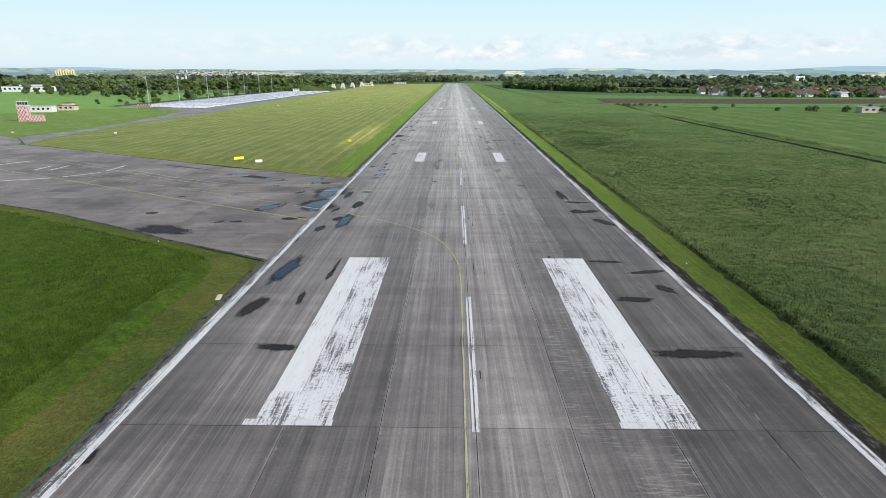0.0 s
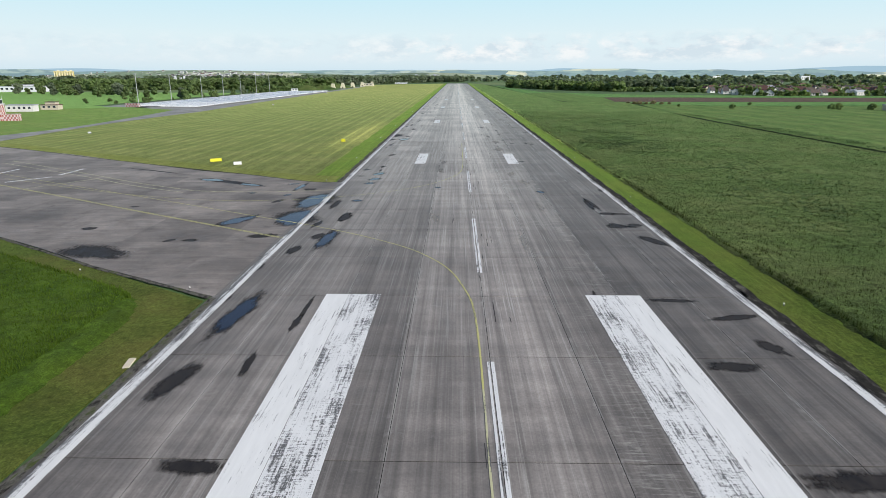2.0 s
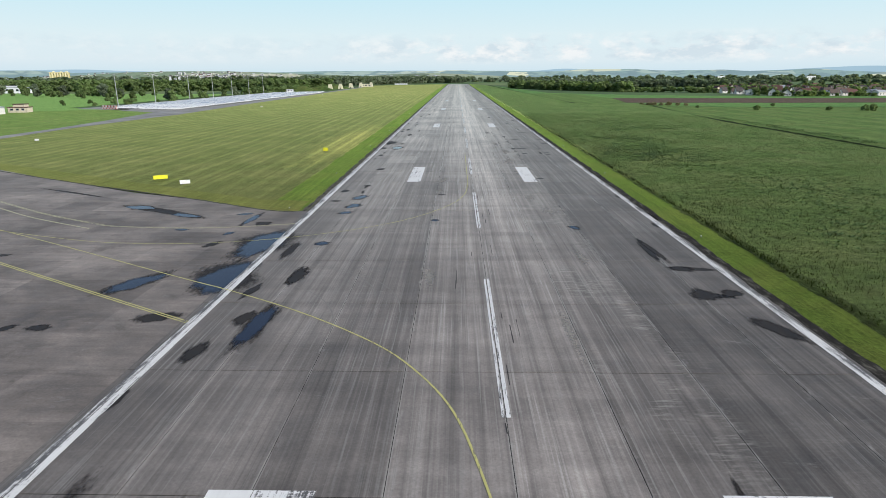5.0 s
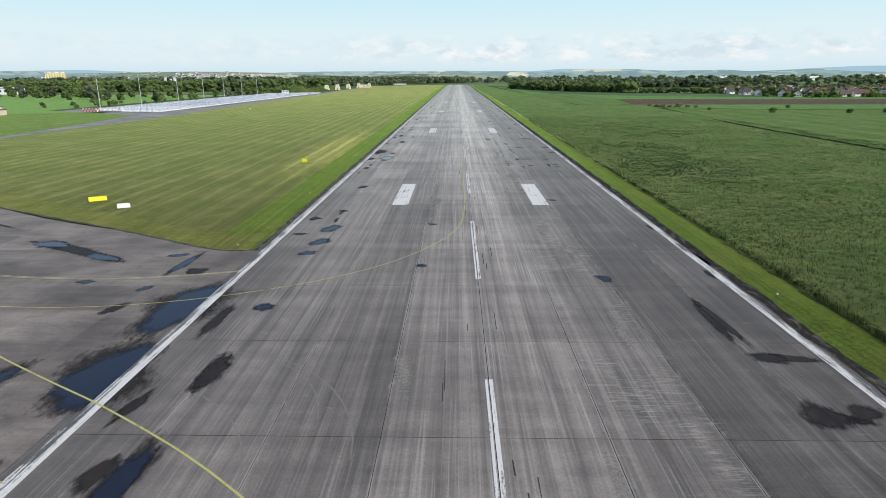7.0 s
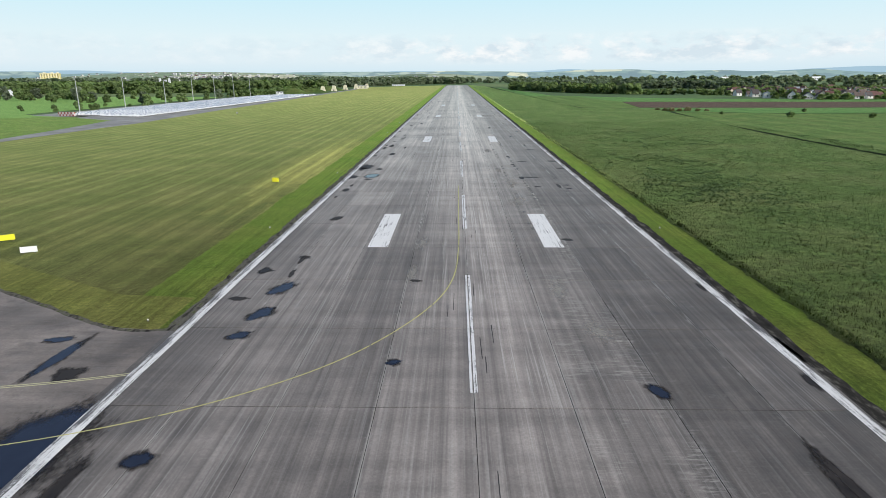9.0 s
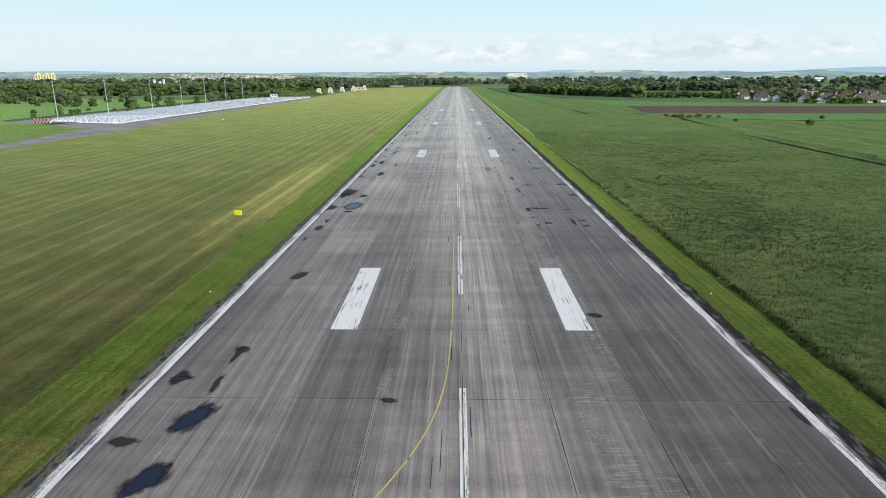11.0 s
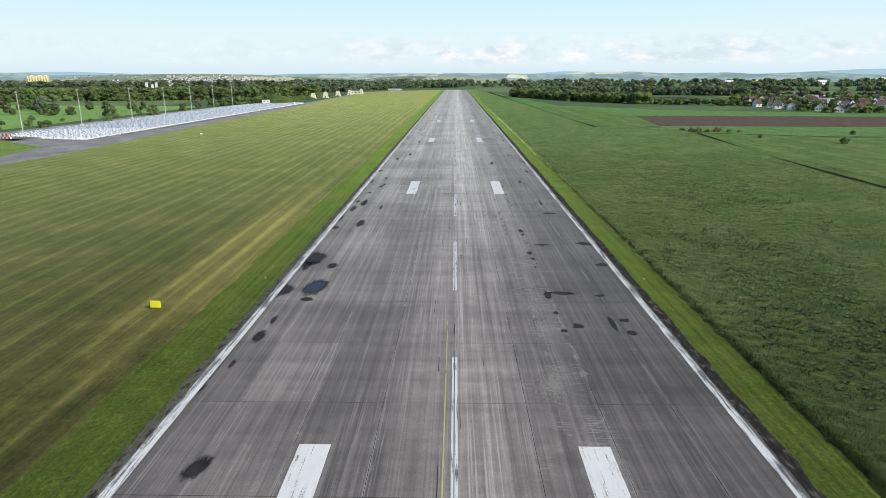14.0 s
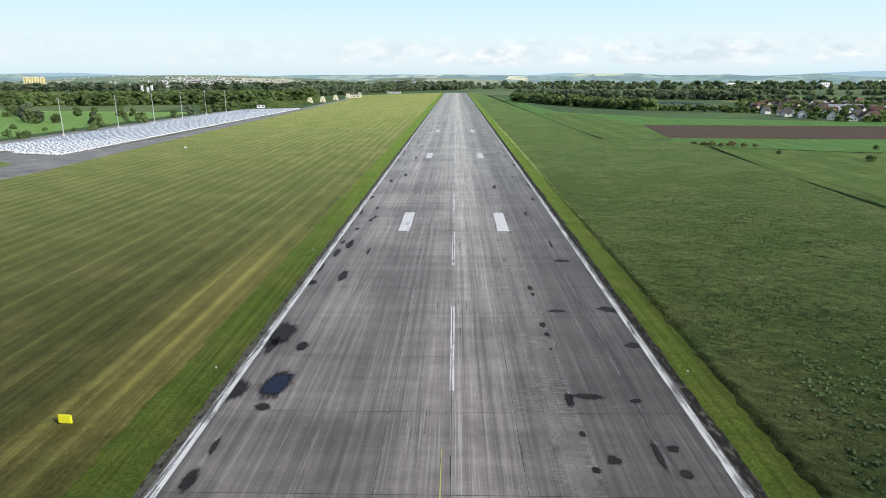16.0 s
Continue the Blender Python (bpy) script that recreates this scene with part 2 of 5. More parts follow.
def foliage(name, dark, light):
    k = Nodes(name, 0.75)
    k.b.inputs["Specular IOR Level"].default_value = 0.2
    g = k.n("ShaderNodeNewGeometry")
    oi = k.n("ShaderNodeObjectInfo")
    f = k.math('ADD', k.math('MULTIPLY', g.outputs["Random Per Island"], 0.6), k.math('MULTIPLY', oi.outputs["Random"], 0.4))
    c = k.mix(f, dark, light)
    c = k.mix(0.8, c, k.ramp(k.noise(k.pos(), 0.035, 2), [(0.35, 0.65), (0.65, 1.35)]), 'MULTIPLY')
    k.color(c)
    # light that passes through the leaves
    tl = k.n("ShaderNodeBsdfTranslucent")
    k.put(k.mix(1.0, c, (1.15, 1.25, 0.7), 'MULTIPLY'), tl.inputs["Color"])
    mx = k.n("ShaderNodeMixShader")
    mx.inputs[0].default_value = 0.48
    out = [n for n in k.t.nodes if n.type == 'OUTPUT_MATERIAL'][0]
    k.put(k.b.outputs[0], mx.inputs[1])
    k.put(tl.outputs[0], mx.inputs[2])
    k.put(mx.outputs[0], out.inputs["Surface"])
    return k.m


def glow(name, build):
    """A self-lit material for the far backdrop alone: the sky, and hills with haze in their colour."""
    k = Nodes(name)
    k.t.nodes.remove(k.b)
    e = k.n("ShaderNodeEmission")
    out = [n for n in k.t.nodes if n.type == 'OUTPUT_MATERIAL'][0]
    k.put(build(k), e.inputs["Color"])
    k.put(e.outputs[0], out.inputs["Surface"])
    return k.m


def water(name, c, roughness):
    k = Nodes(name, roughness)
    p = k.pos()
    k.color(k.mix(k.noise(p, 0.8, 4), tuple(v * 0.7 for v in c), tuple(v * 1.3 for v in c)))
    k.b.inputs["IOR"].default_value = 1.33
    return k.m


def shoulder_material(name, grey):
    k = Nodes(name, 0.95)
    k.b.inputs["Specular IOR Level"].default_value = 0.1
    a = k.noise(k.pos(1.0, 0.35, 1.0), 1.4, 6, 0.7)
    c = k.ramp(a, [(0.3, (0.014, 0.013, 0.012)), (0.52 - grey, (0.03, 0.028, 0.025)), (0.64 - grey, (0.12, 0.115, 0.1)), (0.76 - grey, (0.06, 0.075, 0.026))])
    k.color(k.mix(0.6, c, k.ramp(k.noise(k.pos(), 6.0, 3), [(0.3, 0.6), (0.7, 1.4)]), 'MULTIPLY'))
    return k.m


M_SLAB = concrete("slab_concrete", (1.11, 1.0, 0.93), 0.182, 1.0, 0.1)
M_TAXI = concrete("taxiway_concrete", (1.15, 1.0, 0.9), 0.155, 0.0, 0.2)
M_PARALLEL = concrete("grey_asphalt", (1.06, 1.0, 0.95), 0.19, 0.0, 0.0)
M_JOINT = plain("joint_filler", (0.03, 0.029, 0.027), 0.9)
M_SHOULDER = shoulder_material("mossy_shoulder", 0.0)
M_BROKEN = shoulder_material("broken_shoulder", 0.12)
M_WHITE = paint("white_road_paint", (0.86, 0.86, 0.85), 0.38)
M_TOUCH = paint("touchdown_paint", (0.84, 0.84, 0.83), 0.54, 0.4)
M_SCRAPED = paint("scraped_white_paint", (0.84, 0.84, 0.84), 0.82, 0.9)
M_WORN = paint("worn_white_paint", (0.8, 0.8, 0.8), 0.68)
M_EDGE = paint("edge_line_paint", (0.8, 0.8, 0.79), 0.66, 0.5)
M_EDGEEAST = paint("patchy_edge_line_paint", (0.78, 0.78, 0.77), 0.82, 0.4)
M_EDGEWORN = paint("flaking_edge_line_paint", (0.76, 0.76, 0.75), 1.1, 0.5)
M_YELLOW = paint("yellow_road_paint", (0.56, 0.53, 0.2), 0.5)
M_FADED = paint("faded_yellow_paint", (0.56, 0.54, 0.33), 0.6)
M_FAINT = plain("pale_tyre_track", (0.2, 0.192, 0.18), 0.8, 0, 0.3, 2)
M_VERGE = grass("short_verge_grass", (0.032, 0.055, 0.008), (0.083, 0.118, 0.017), (0.12, 0.11, 0.03), 0.45, 0.1, 1.3, 0.05, 2.2, 0.7, 9.0)
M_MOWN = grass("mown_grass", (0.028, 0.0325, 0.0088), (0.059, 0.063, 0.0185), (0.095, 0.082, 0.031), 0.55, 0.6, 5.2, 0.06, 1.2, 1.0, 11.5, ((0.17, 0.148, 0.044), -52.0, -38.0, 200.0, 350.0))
M_DRY = grass("dry_mown_grass", (0.07, 0.064, 0.017), (0.135, 0.118, 0.036), (0.165, 0.14, 0.048), 0.6, 0.2, 2.6, 0.05, 1.6, 1.0, 6.0)
M_DRYVERGE = grass("yellowish_verge_grass", (0.058, 0.066, 0.014), (0.115, 0.12, 0.03), (0.15, 0.135, 0.045), 0.5, 0.1, 2.0, 0.05, 1.8, 0.7, 7.0)
M_MEADOW = grass("tall_meadow_grass", (0.0074, 0.0122, 0.003), (0.0285, 0.0412, 0.0112), (0.05, 0.048, 0.02), 0.55, 0.0, 7, 0.2, 0.9, 1.0, 19.0)
M_LUSH = grass("lush_grass", (0.014, 0.034, 0.0035), (0.07, 0.122, 0.0135), (0.075, 0.1, 0.015), 0.5, 0.0, 7, 0.3, 0.7, 0.15)
M_LUSHVERGE = grass("thin_verge_grass", (0.035, 0.055, 0.01), (0.09, 0.122, 0.022), (0.14, 0.118, 0.036), 0.65, 0.0, 2.4, 0.08, 1.5, 0.3)
M_CROP = grass("green_crop", (0.034, 0.075, 0.02), (0.066, 0.12, 0.032), (0.1, 0.135, 0.045), 0.5, 0.3, 14.0, 0.1, 0.4, 0.7)
M_CROPW = grass("bright_young_crop", (0.066, 0.115, 0.028), (0.115, 0.18, 0.048), (0.15, 0.185, 0.06), 0.4, 0.1, 16.0, 0.1, 0.4, 0.8)
M_AIRGRASS = grass("airfield_grass", (0.05, 0.082, 0.017), (0.1, 0.142, 0.033), (0.14, 0.14, 0.048), 0.6, 0.15, 9.0, 0.1, 0.5, 0.8)
M_CROPB = grass("pale_crop", (0.04, 0.074, 0.018), (0.082, 0.122, 0.032), (0.12, 0.135, 0.045), 0.7, 0.3, 18.0, 0.1, 0.3, 0.45)
M_SOIL = grass("ploughed_soil", (0.055, 0.036, 0.027), (0.09, 0.06, 0.045), (0.1, 0.072, 0.052), 0.5, 0.2, 5.0, 0.1, 0.7, 0.3)
M_DITCH = grass("ditch_weeds", (0.01, 0.019, 0.006), (0.03, 0.046, 0.014), None, 0, 0.0, 7, 0.2, 0.8, 0.1)
M_LEAF = foliage("tree_leaves", (0.13, 0.2, 0.078), (0.22, 0.285, 0.115))
# greyed and lightened: distance haze is put into this leaf colour
M_LEAF_HAZED = foliage("hazed_grey_green_leaves", (0.145, 0.19, 0.13), (0.225, 0.27, 0.18))
M_BARK = plain("bark", (0.1, 0.075, 0.05), 0.9, 0, 0.4, 3)
M_BLADE = foliage("grass_blades", (0.019, 0.029, 0.007), (0.043, 0.059, 0.0155))
M_TUFT = foliage("broad_weed_leaves", (0.1, 0.155, 0.068), (0.175, 0.25, 0.12))
M_BLADEL = foliage("lush_blades", (0.026, 0.056, 0.005), (0.13, 0.2, 0.024))


# ---- small builders ----
def smooth_noise(x, y, cell, seed):
    """Value noise over arrays x, y with the given cell size."""
    r = np.random.RandomState(seed).rand(256, 256)
    u, v = x / cell, y / cell
    i, j = np.floor(u).astype(int), np.floor(v).astype(int)
    a, b = u - i, v - j
    a, b = a * a * (3 - 2 * a), b * b * (3 - 2 * b)
    q = lambda m, n: r[m % 256, n % 256]
    return (q(i, j) * (1 - a) + q(i + 1, j) * a) * (1 - b) + (q(i, j + 1) * (1 - a) + q(i + 1, j + 1) * a) * b


def mesh_of(name, verts, faces, material, smooth=False):
    me = bpy.data.meshes.new(name)
    me.from_pydata([tuple(v) for v in verts], [], faces)
    for m in (material if isinstance(material, (list, tuple)) else [material]):
        me.materials.append(m)
    if smooth:
        me.polygons.foreach_set("use_smooth", [True] * len(me.polygons))
    me.update()
    return me


def arrays_mesh(name, v, f, material, mat_index=None):
    """A mesh from numpy arrays: v (n, 3), f (m, 3 or 4)."""
    me = bpy.data.meshes.new(name)
    k = f.shape[1]
    me.vertices.add(len(v))
    me.vertices.foreach_set("co", np.ascontiguousarray(v, np.float32).ravel())
    me.loops.add(f.size)
    me.loops.foreach_set("vertex_index", np.ascontiguousarray(f, np.int32).ravel())
    me.polygons.add(len(f))
    me.polygons.foreach_set("loop_start", np.arange(0, f.size, k, dtype=np.int32))
    for m in (material if isinstance(material, (list, tuple)) else [material]):
        me.materials.append(m)
    if mat_index is not None:
        me.polygons.foreach_set("material_index", np.ascontiguousarray(mat_index, np.int32))
    me.update(calc_edges=True)
    me.validate()
    return me


def part(name, bm, material, parent, label=""):
    me = bpy.data.meshes.new(name)
    bm.to_mesh(me)
    bm.free()
    for m in (material if isinstance(material, (list, tuple)) else [material]):
        me.materials.append(m)
    ob = new(name, me)
    ob.parent = parent
    return tagged(ob, label)


def box(bm, x0, x1, y0, y1, z0, z1, taper=0.0, mat=0):
    c = [(x0, y0, z0), (x1, y0, z0), (x1, y1, z0), (x0, y1, z0)]
    d = [(x0 + taper, y0 + taper, z1), (x1 - taper, y0 + taper, z1), (x1 - taper, y1 - taper, z1), (x0 + taper, y1 - taper, z1)]
    v = [bm.verts.new(p) for p in c + d]
    for f in ((3, 2, 1, 0), (4, 5, 6, 7), (0, 1, 5, 4), (1, 2, 6, 5), (2, 3, 7, 6), (3, 0, 4, 7)):
        bm.faces.new([v[i] for i in f]).material_index = mat
    return bm


def cyl(bm, a, b, ra, rb, n=10, mat=0):
    a, b = Vector(a), Vector(b)
    q = (b - a).to_track_quat('Z', 'Y')
    ring = lambda o, r: [bm.verts.new(o + q @ Vector((r * math.cos(6.28319 * i / n), r * math.sin(6.28319 * i / n), 0))) for i in range(n)]
    p, s = ring(a, ra), ring(b, rb)
    for i in range(n):
        bm.faces.new([p[i], p[(i + 1) % n], s[(i + 1) % n], s[i]]).material_index = mat
    bm.faces.new(p[::-1]).material_index = mat
    bm.faces.new(s).material_index = mat
    return bm


def sheet(name, outline, z, material, label, category="ground", thick=0.3):
    """A flat piece of ground with a skirt below."""
    n = len(outline)
    v = [(x, y, z) for x, y in outline] + [(x, y, z - thick) for x, y in outline]
    f = [tuple(range(n))] + [(i, i + n, (i + 1) % n + n, (i + 1) % n) for i in range(n)]
    area = sum(outline[i][0] * outline[(i + 1) % n][1] - outline[(i + 1) % n][0] * outline[i][1] for i in range(n))
    if area < 0:
        f = [q[::-1] for q in f]
    return tagged(new(name, mesh_of(name, v, f, material)), label, category, kind="structure")


def empty(name, m, label, category, group="", kind=""):
    e = new(name)
    e.matrix_basis = m
    return tagged(e, label, category, group, kind)


def wobble_strip(x0, x1, y0, y1, step, amp0, amp1, seed):
    """Outline of a strip along y whose two sides wander."""
    ys = np.arange(y0, y1 + step, step)
    off = lambda a, s: a * (smooth_noise(ys, ys * 0, 4.0, s) - 0.5 + 0.6 * (smooth_noise(ys, ys * 0, 1.3, s + 1) - 0.5))
    left = [(x0 + float(o), float(y)) for y, o in zip(ys, off(amp0, seed))]
    right = [(x1 + float(o), float(y)) for y, o in zip(ys, off(amp1, seed + 7))]
    return ys, left, right


def strip(name, x0, x1, y0, y1, step, amp0, amp1, z, material, label, category="ground", seed=1):
    ys, left, right = wobble_strip(x0, x1, y0, y1, step, amp0, amp1, seed)
    n = len(ys)
    v = [(x, y, z) for x, y in left] + [(x, y, z) for x, y in right]
    f = [(i, n + i, n + i + 1, i + 1) for i in range(n - 1)]
    return tagged(new(name, mesh_of(name, v, f, material)), label, category, kind="structure")


# ---- backdrop: sky with clouds, far hills ----
def arc_sheet(name, radius, top, material, label, bottom=-5.0, n=160, m=1):
    v, f = [], []
    for i in range(n + 1):
        a = radians(-180 + 360 * i / n)
        h = top(a)
        for j in range(m + 1):
            v.append((radius * math.sin(a), 80 + radius * math.cos(a), bottom + (h - bottom) * j / m))
    for i in range(n):
        for j in range(m):
            k = i * (m + 1) + j
            f.append((k, k + 1, k + m + 2, k + m + 1))
    return tagged(new(name, mesh_of(name, v, f, material)), label, "backdrop", kind="structure")


def sky_colour(k):
    p = k.pos()
    z = k.axis(p, 2)
    base = k.ramp(k.math('DIVIDE', z, 620.0), [(0.0, (0.62, 0.8, 0.9)), (0.22, (0.76, 0.88, 0.94)), (0.5, (0.76, 0.91, 0.96)), (1.0, (0.6, 0.87, 0.98))])
    puff = k.noise(k.pos(1.0, 1.0, 2.0), 0.0034, 8, 0.6, 0.3)
    low = k.ramp(k.math('DIVIDE', z, 620.0), [(0.16, 0.0), (0.25, 0.85), (0.36, 1.0), (0.44, 0.75), (0.54, 0.0)])
    x = k.axis(p, 0)
    east = k.ramp(k.math('MULTIPLY_ADD', x, 1 / 6000.0, 0.5), [(0.3, 0.3), (0.5, 1.0)])
    cover = k.math('MULTIPLY', k.math('MULTIPLY', k.ramp(puff, [(0.43, 0.0), (0.56, 1.0)]), low), east)
    shade = k.noise(k.pos(1.0, 1.0, 2.2), 0.006, 5, 0.6)
    cl = k.mix(k.ramp(shade, [(0.4, 0.0), (0.6, 1.0)]), (0.66, 0.77, 0.85), (1.0, 1.0, 1.0))
    return k.mix(k.math('MULTIPLY', cover, 0.78), base, cl)


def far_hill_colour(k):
    # blue distance haze is put into the glowing colour
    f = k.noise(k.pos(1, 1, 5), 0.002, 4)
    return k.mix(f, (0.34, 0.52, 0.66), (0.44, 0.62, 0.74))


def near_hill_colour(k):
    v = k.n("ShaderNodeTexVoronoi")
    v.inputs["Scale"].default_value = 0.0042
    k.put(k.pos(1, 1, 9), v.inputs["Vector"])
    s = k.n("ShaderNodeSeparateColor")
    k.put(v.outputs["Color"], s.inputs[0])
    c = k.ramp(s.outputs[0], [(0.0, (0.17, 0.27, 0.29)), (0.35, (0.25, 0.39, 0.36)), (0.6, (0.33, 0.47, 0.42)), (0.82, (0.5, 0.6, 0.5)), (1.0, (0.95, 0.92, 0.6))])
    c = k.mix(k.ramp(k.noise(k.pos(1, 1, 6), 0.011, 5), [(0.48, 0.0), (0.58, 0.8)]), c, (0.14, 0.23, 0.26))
    # a last mix towards pale blue paints haze over the fields
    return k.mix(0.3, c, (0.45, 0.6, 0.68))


def ridge(seed, lo, hi, cell):
    def top(a):
        x, y = np.array([a * 57.3 + 400.0]), np.array([0.0])
        return float(lo + (hi - lo) * (0.65 * smooth_noise(x, y, cell, seed)[0] + 0.35 * smooth_noise(x, y, cell / 3.1, seed + 1)[0]))
    return top


arc_sheet("sky_backdrop", 4780, lambda a: 760, glow("sky_glow", sky_colour), "pale blue morning sky with low white clouds", n=120, m=2)
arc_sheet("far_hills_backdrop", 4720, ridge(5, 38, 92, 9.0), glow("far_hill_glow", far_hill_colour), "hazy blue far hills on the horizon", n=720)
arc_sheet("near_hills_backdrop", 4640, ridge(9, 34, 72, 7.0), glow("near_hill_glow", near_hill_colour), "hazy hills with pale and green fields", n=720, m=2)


# ---- ground ----
def ground_disc():
    v, f, n = [(0, 80, -0.12)], [], 128
    radii = (300, 900, 1800, 3000, 4900)
    for r in radii:
        v += [(r * math.sin(6.28319 * i / n), 80 + r * math.cos(6.28319 * i / n), -0.12) for i in range(n)]
    f += [(0, 1 + (i + 1) % n, 1 + i) for i in range(n)]
    for q in range(len(radii) - 1):
        a, b = 1 + q * n, 1 + (q + 1) * n
        f += [(a + i, a + (i + 1) % n, b + (i + 1) % n, b + i) for i in range(n)]
    return mesh_of("ground", v, f, M_GROUND)


def country(name):
    k = Nodes(name, 0.95)
    v = k.n("ShaderNodeTexVoronoi")
    v.inputs["Scale"].default_value = 0.0045
    k.put(k.pos(1, 0.7, 1), v.inputs["Vector"])
    s = k.n("ShaderNodeSeparateColor")
    k.put(v.outputs["Color"], s.inputs[0])
    c = k.ramp(s.outputs[1], [(0.0, (0.05, 0.1, 0.025)), (0.5, (0.075, 0.14, 0.035)), (0.8, (0.11, 0.17, 0.05)), (1.0, (0.17, 0.19, 0.06))])
    c = k.mix(0.6, c, k.ramp(k.noise(k.pos(), 0.03, 5), [(0.3, 0.7), (0.7, 1.3)]), 'MULTIPLY')
    c = k.mix(0.6, c, k.ramp(k.noise(k.pos(), 1.0, 4), [(0.3, 0.7), (0.7, 1.3)]), 'MULTIPLY')
    k.color(c)
    return k.m


M_GROUND = country("country_fields")
tagged(new("ground", ground_disc()), "wide flat green farmland reaching the horizon", "ground", kind="structure")

Y0, Y1 = -170.0, 1880.0
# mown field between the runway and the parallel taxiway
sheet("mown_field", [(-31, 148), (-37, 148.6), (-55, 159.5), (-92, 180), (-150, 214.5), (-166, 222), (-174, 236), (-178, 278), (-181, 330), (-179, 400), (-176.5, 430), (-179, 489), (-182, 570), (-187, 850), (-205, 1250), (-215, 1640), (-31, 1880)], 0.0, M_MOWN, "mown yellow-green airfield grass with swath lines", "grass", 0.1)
strip("verge_north", -37.2, -29.7, 148, 1880, 1.0, 0.7, 0.4, 0.03, M_VERGE, "bright green short grass beside the runway", "grass", 3)
sheet("verge_taxiway", [(-31, 147.6), (-37, 148.2), (-55, 159.2), (-92, 179.6), (-150, 214), (-166, 221.5), (-162, 230), (-150, 222), (-92, 188), (-58, 168), (-40, 158), (-31, 157)], 0.04, M_DRYVERGE, "short pale yellowish grass along the taxiway", "grass", 0.1)
strip("verge_east", 29.7, 35.4, Y0, 1880, 1.0, 0.0, 0.5, 0.035, M_VERGE, "bright green short grass beside the runway", "grass", 4)
sheet("verge_south", [(-30.4, 71.2), (-49, 82.6), (-80, 102.2), (-98, 111), (-135, 128), (-135, 112), (-98, 97), (-60, 76), (-44, 66), (-39, 40), (-38, -170), (-30.4, -170)], 0.02, M_LUSHVERGE, "thin short grass with dry spots beside the pavement", "grass", 0.1)


def meadow(name, x0, x1, y0, y1, step, height, material, label, seed, edge=None):
    """Uneven tall grass as a raised, lumpy sheet; edge(x, y) gives the distance inside the border."""
    xs, ys = np.arange(x0, x1 + step, step), np.arange(y0, y1 + step, step)
    X, Y = np.meshgrid(xs, ys)
    X = X + (np.random.RandomState(seed).rand(*X.shape) - 0.5) * step * 0.5
    Y = Y + (np.random.RandomState(seed + 1).rand(*X.shape) - 0.5) * step * 0.5
    h = 0.7 + 0.16 * smooth_noise(X, Y, 6.0, seed) * smooth_noise(X, Y, 1.7, seed + 2) + 0.3 * smooth_noise(X, Y, 0.9, seed + 3)
    d = edge(X, Y) + 0.5 * (smooth_noise(X, Y, 2.3, seed + 4) - 0.5)
    Z = 0.02 + height * h * np.clip(d / 0.7, 0, 1) - 0.25 * (d < -0.4)
    v = np.stack([X.ravel(), Y.ravel(), Z.ravel()], 1)
    w = len(xs)
    i = np.arange(len(ys) - 1)[:, None] * w + np.arange(w - 1)[None, :]
    i = i.ravel()
    f = np.stack([i, i + 1, i + w + 1, i + w], 1)
    inside = (d.ravel()[f] > -0.8).any(1)
    return tagged(new(name, arrays_mesh(name, v, f[inside], material)), label, "grass", kind="structure")


ditch_x = lambda y: 128.5 + 0.0 * y + np.clip((y - 350) / 190, 0, 1) * 16
meadow("meadow_east", 34, 146, -20, 420, 0.55, 0.55, M_MEADOW, "tall uneven dark green meadow grass", 11, lambda X, Y: np.minimum(X - 35.0, ditch_x(Y) - 0.5 - X))
far_edge = lambda y: np.interp(y, (410, 532, 560, 572, 1600, 1880), (134.0, 143.0, 143.0, 94.0, 70.0, 38.0))
meadow("meadow_middle", 34, 146, 419, 780, 0.7, 0.55, M_MEADOW, "tall uneven green meadow grass", 17, lambda X, Y: np.minimum(X - 35.0, far_edge(Y) - 0.5 - X))
meadow("meadow_far", 34, 100, 779, 1880, 1.4, 0.6, M_MEADOW, "tall uneven green meadow grass", 15, lambda X, Y: np.minimum(X - 35.0, far_edge(Y) - 0.5 - X))
sheet("meadow_near", [(36.4, -170), (128, -170), (126, -19), (36.4, -19)], 0.3, M_MEADOW, "tall uneven green meadow grass", "grass", 0.4)


def lush_edge(X, Y):
    # distance inside a border that runs beside the runway and then along the taxiway
    a = -36.4 - X
    b = -((X + 30) * 0.503 + (Y - 72) * 0.864) - 4.5
    return -np.log(np.exp(-np.clip(a, -30, 30) / 2.5) + np.exp(-np.clip(b, -30, 30) / 2.5)) * 2.5 + 0.9


meadow("meadow_west", -150, -35.5, -30, 130, 0.6, 0.6, M_LUSH, "lush tall bright green grass", 31, lush_edge)
sheet("field_southwest", [(-900, -400), (-38, -400), (-38, -28), (-148, -28), (-148, 120), (-240, 150), (-900, 150)], 0.02, M_LUSH, "green grass field", "grass", 0.1)

# fields east of the ditch
sheet("field_east", [(129, -170), (900, -170), (900, 520), (220, 500), (146, 532), (131, 420), (129, 345)], 0.02, M_CROPB, "pale green crop field beyond the ditch", "field", 0.1)
sheet("field_strip", [(126, 535), (147, 534), (220, 503), (900, 522), (900, 590), (276, 577), (142, 586)], 0.03, M_CROP, "bluish green crop strip", "field", 0.1)
sheet("ploughed_field", [(142, 588), (276, 579), (900, 592), (900, 668), (345, 684), (157, 700)], 0.035, M_SOIL, "brown ploughed field", "field", 0.1)
sheet("field_village", [(95, 568), (141, 587), (156, 702), (345, 686), (900, 670), (900, 735), (360, 740), (210, 800), (120, 905), (100, 1250), (76, 1560)], 0.025, M_CROP, "green crop field before the village", "field", 0.1)
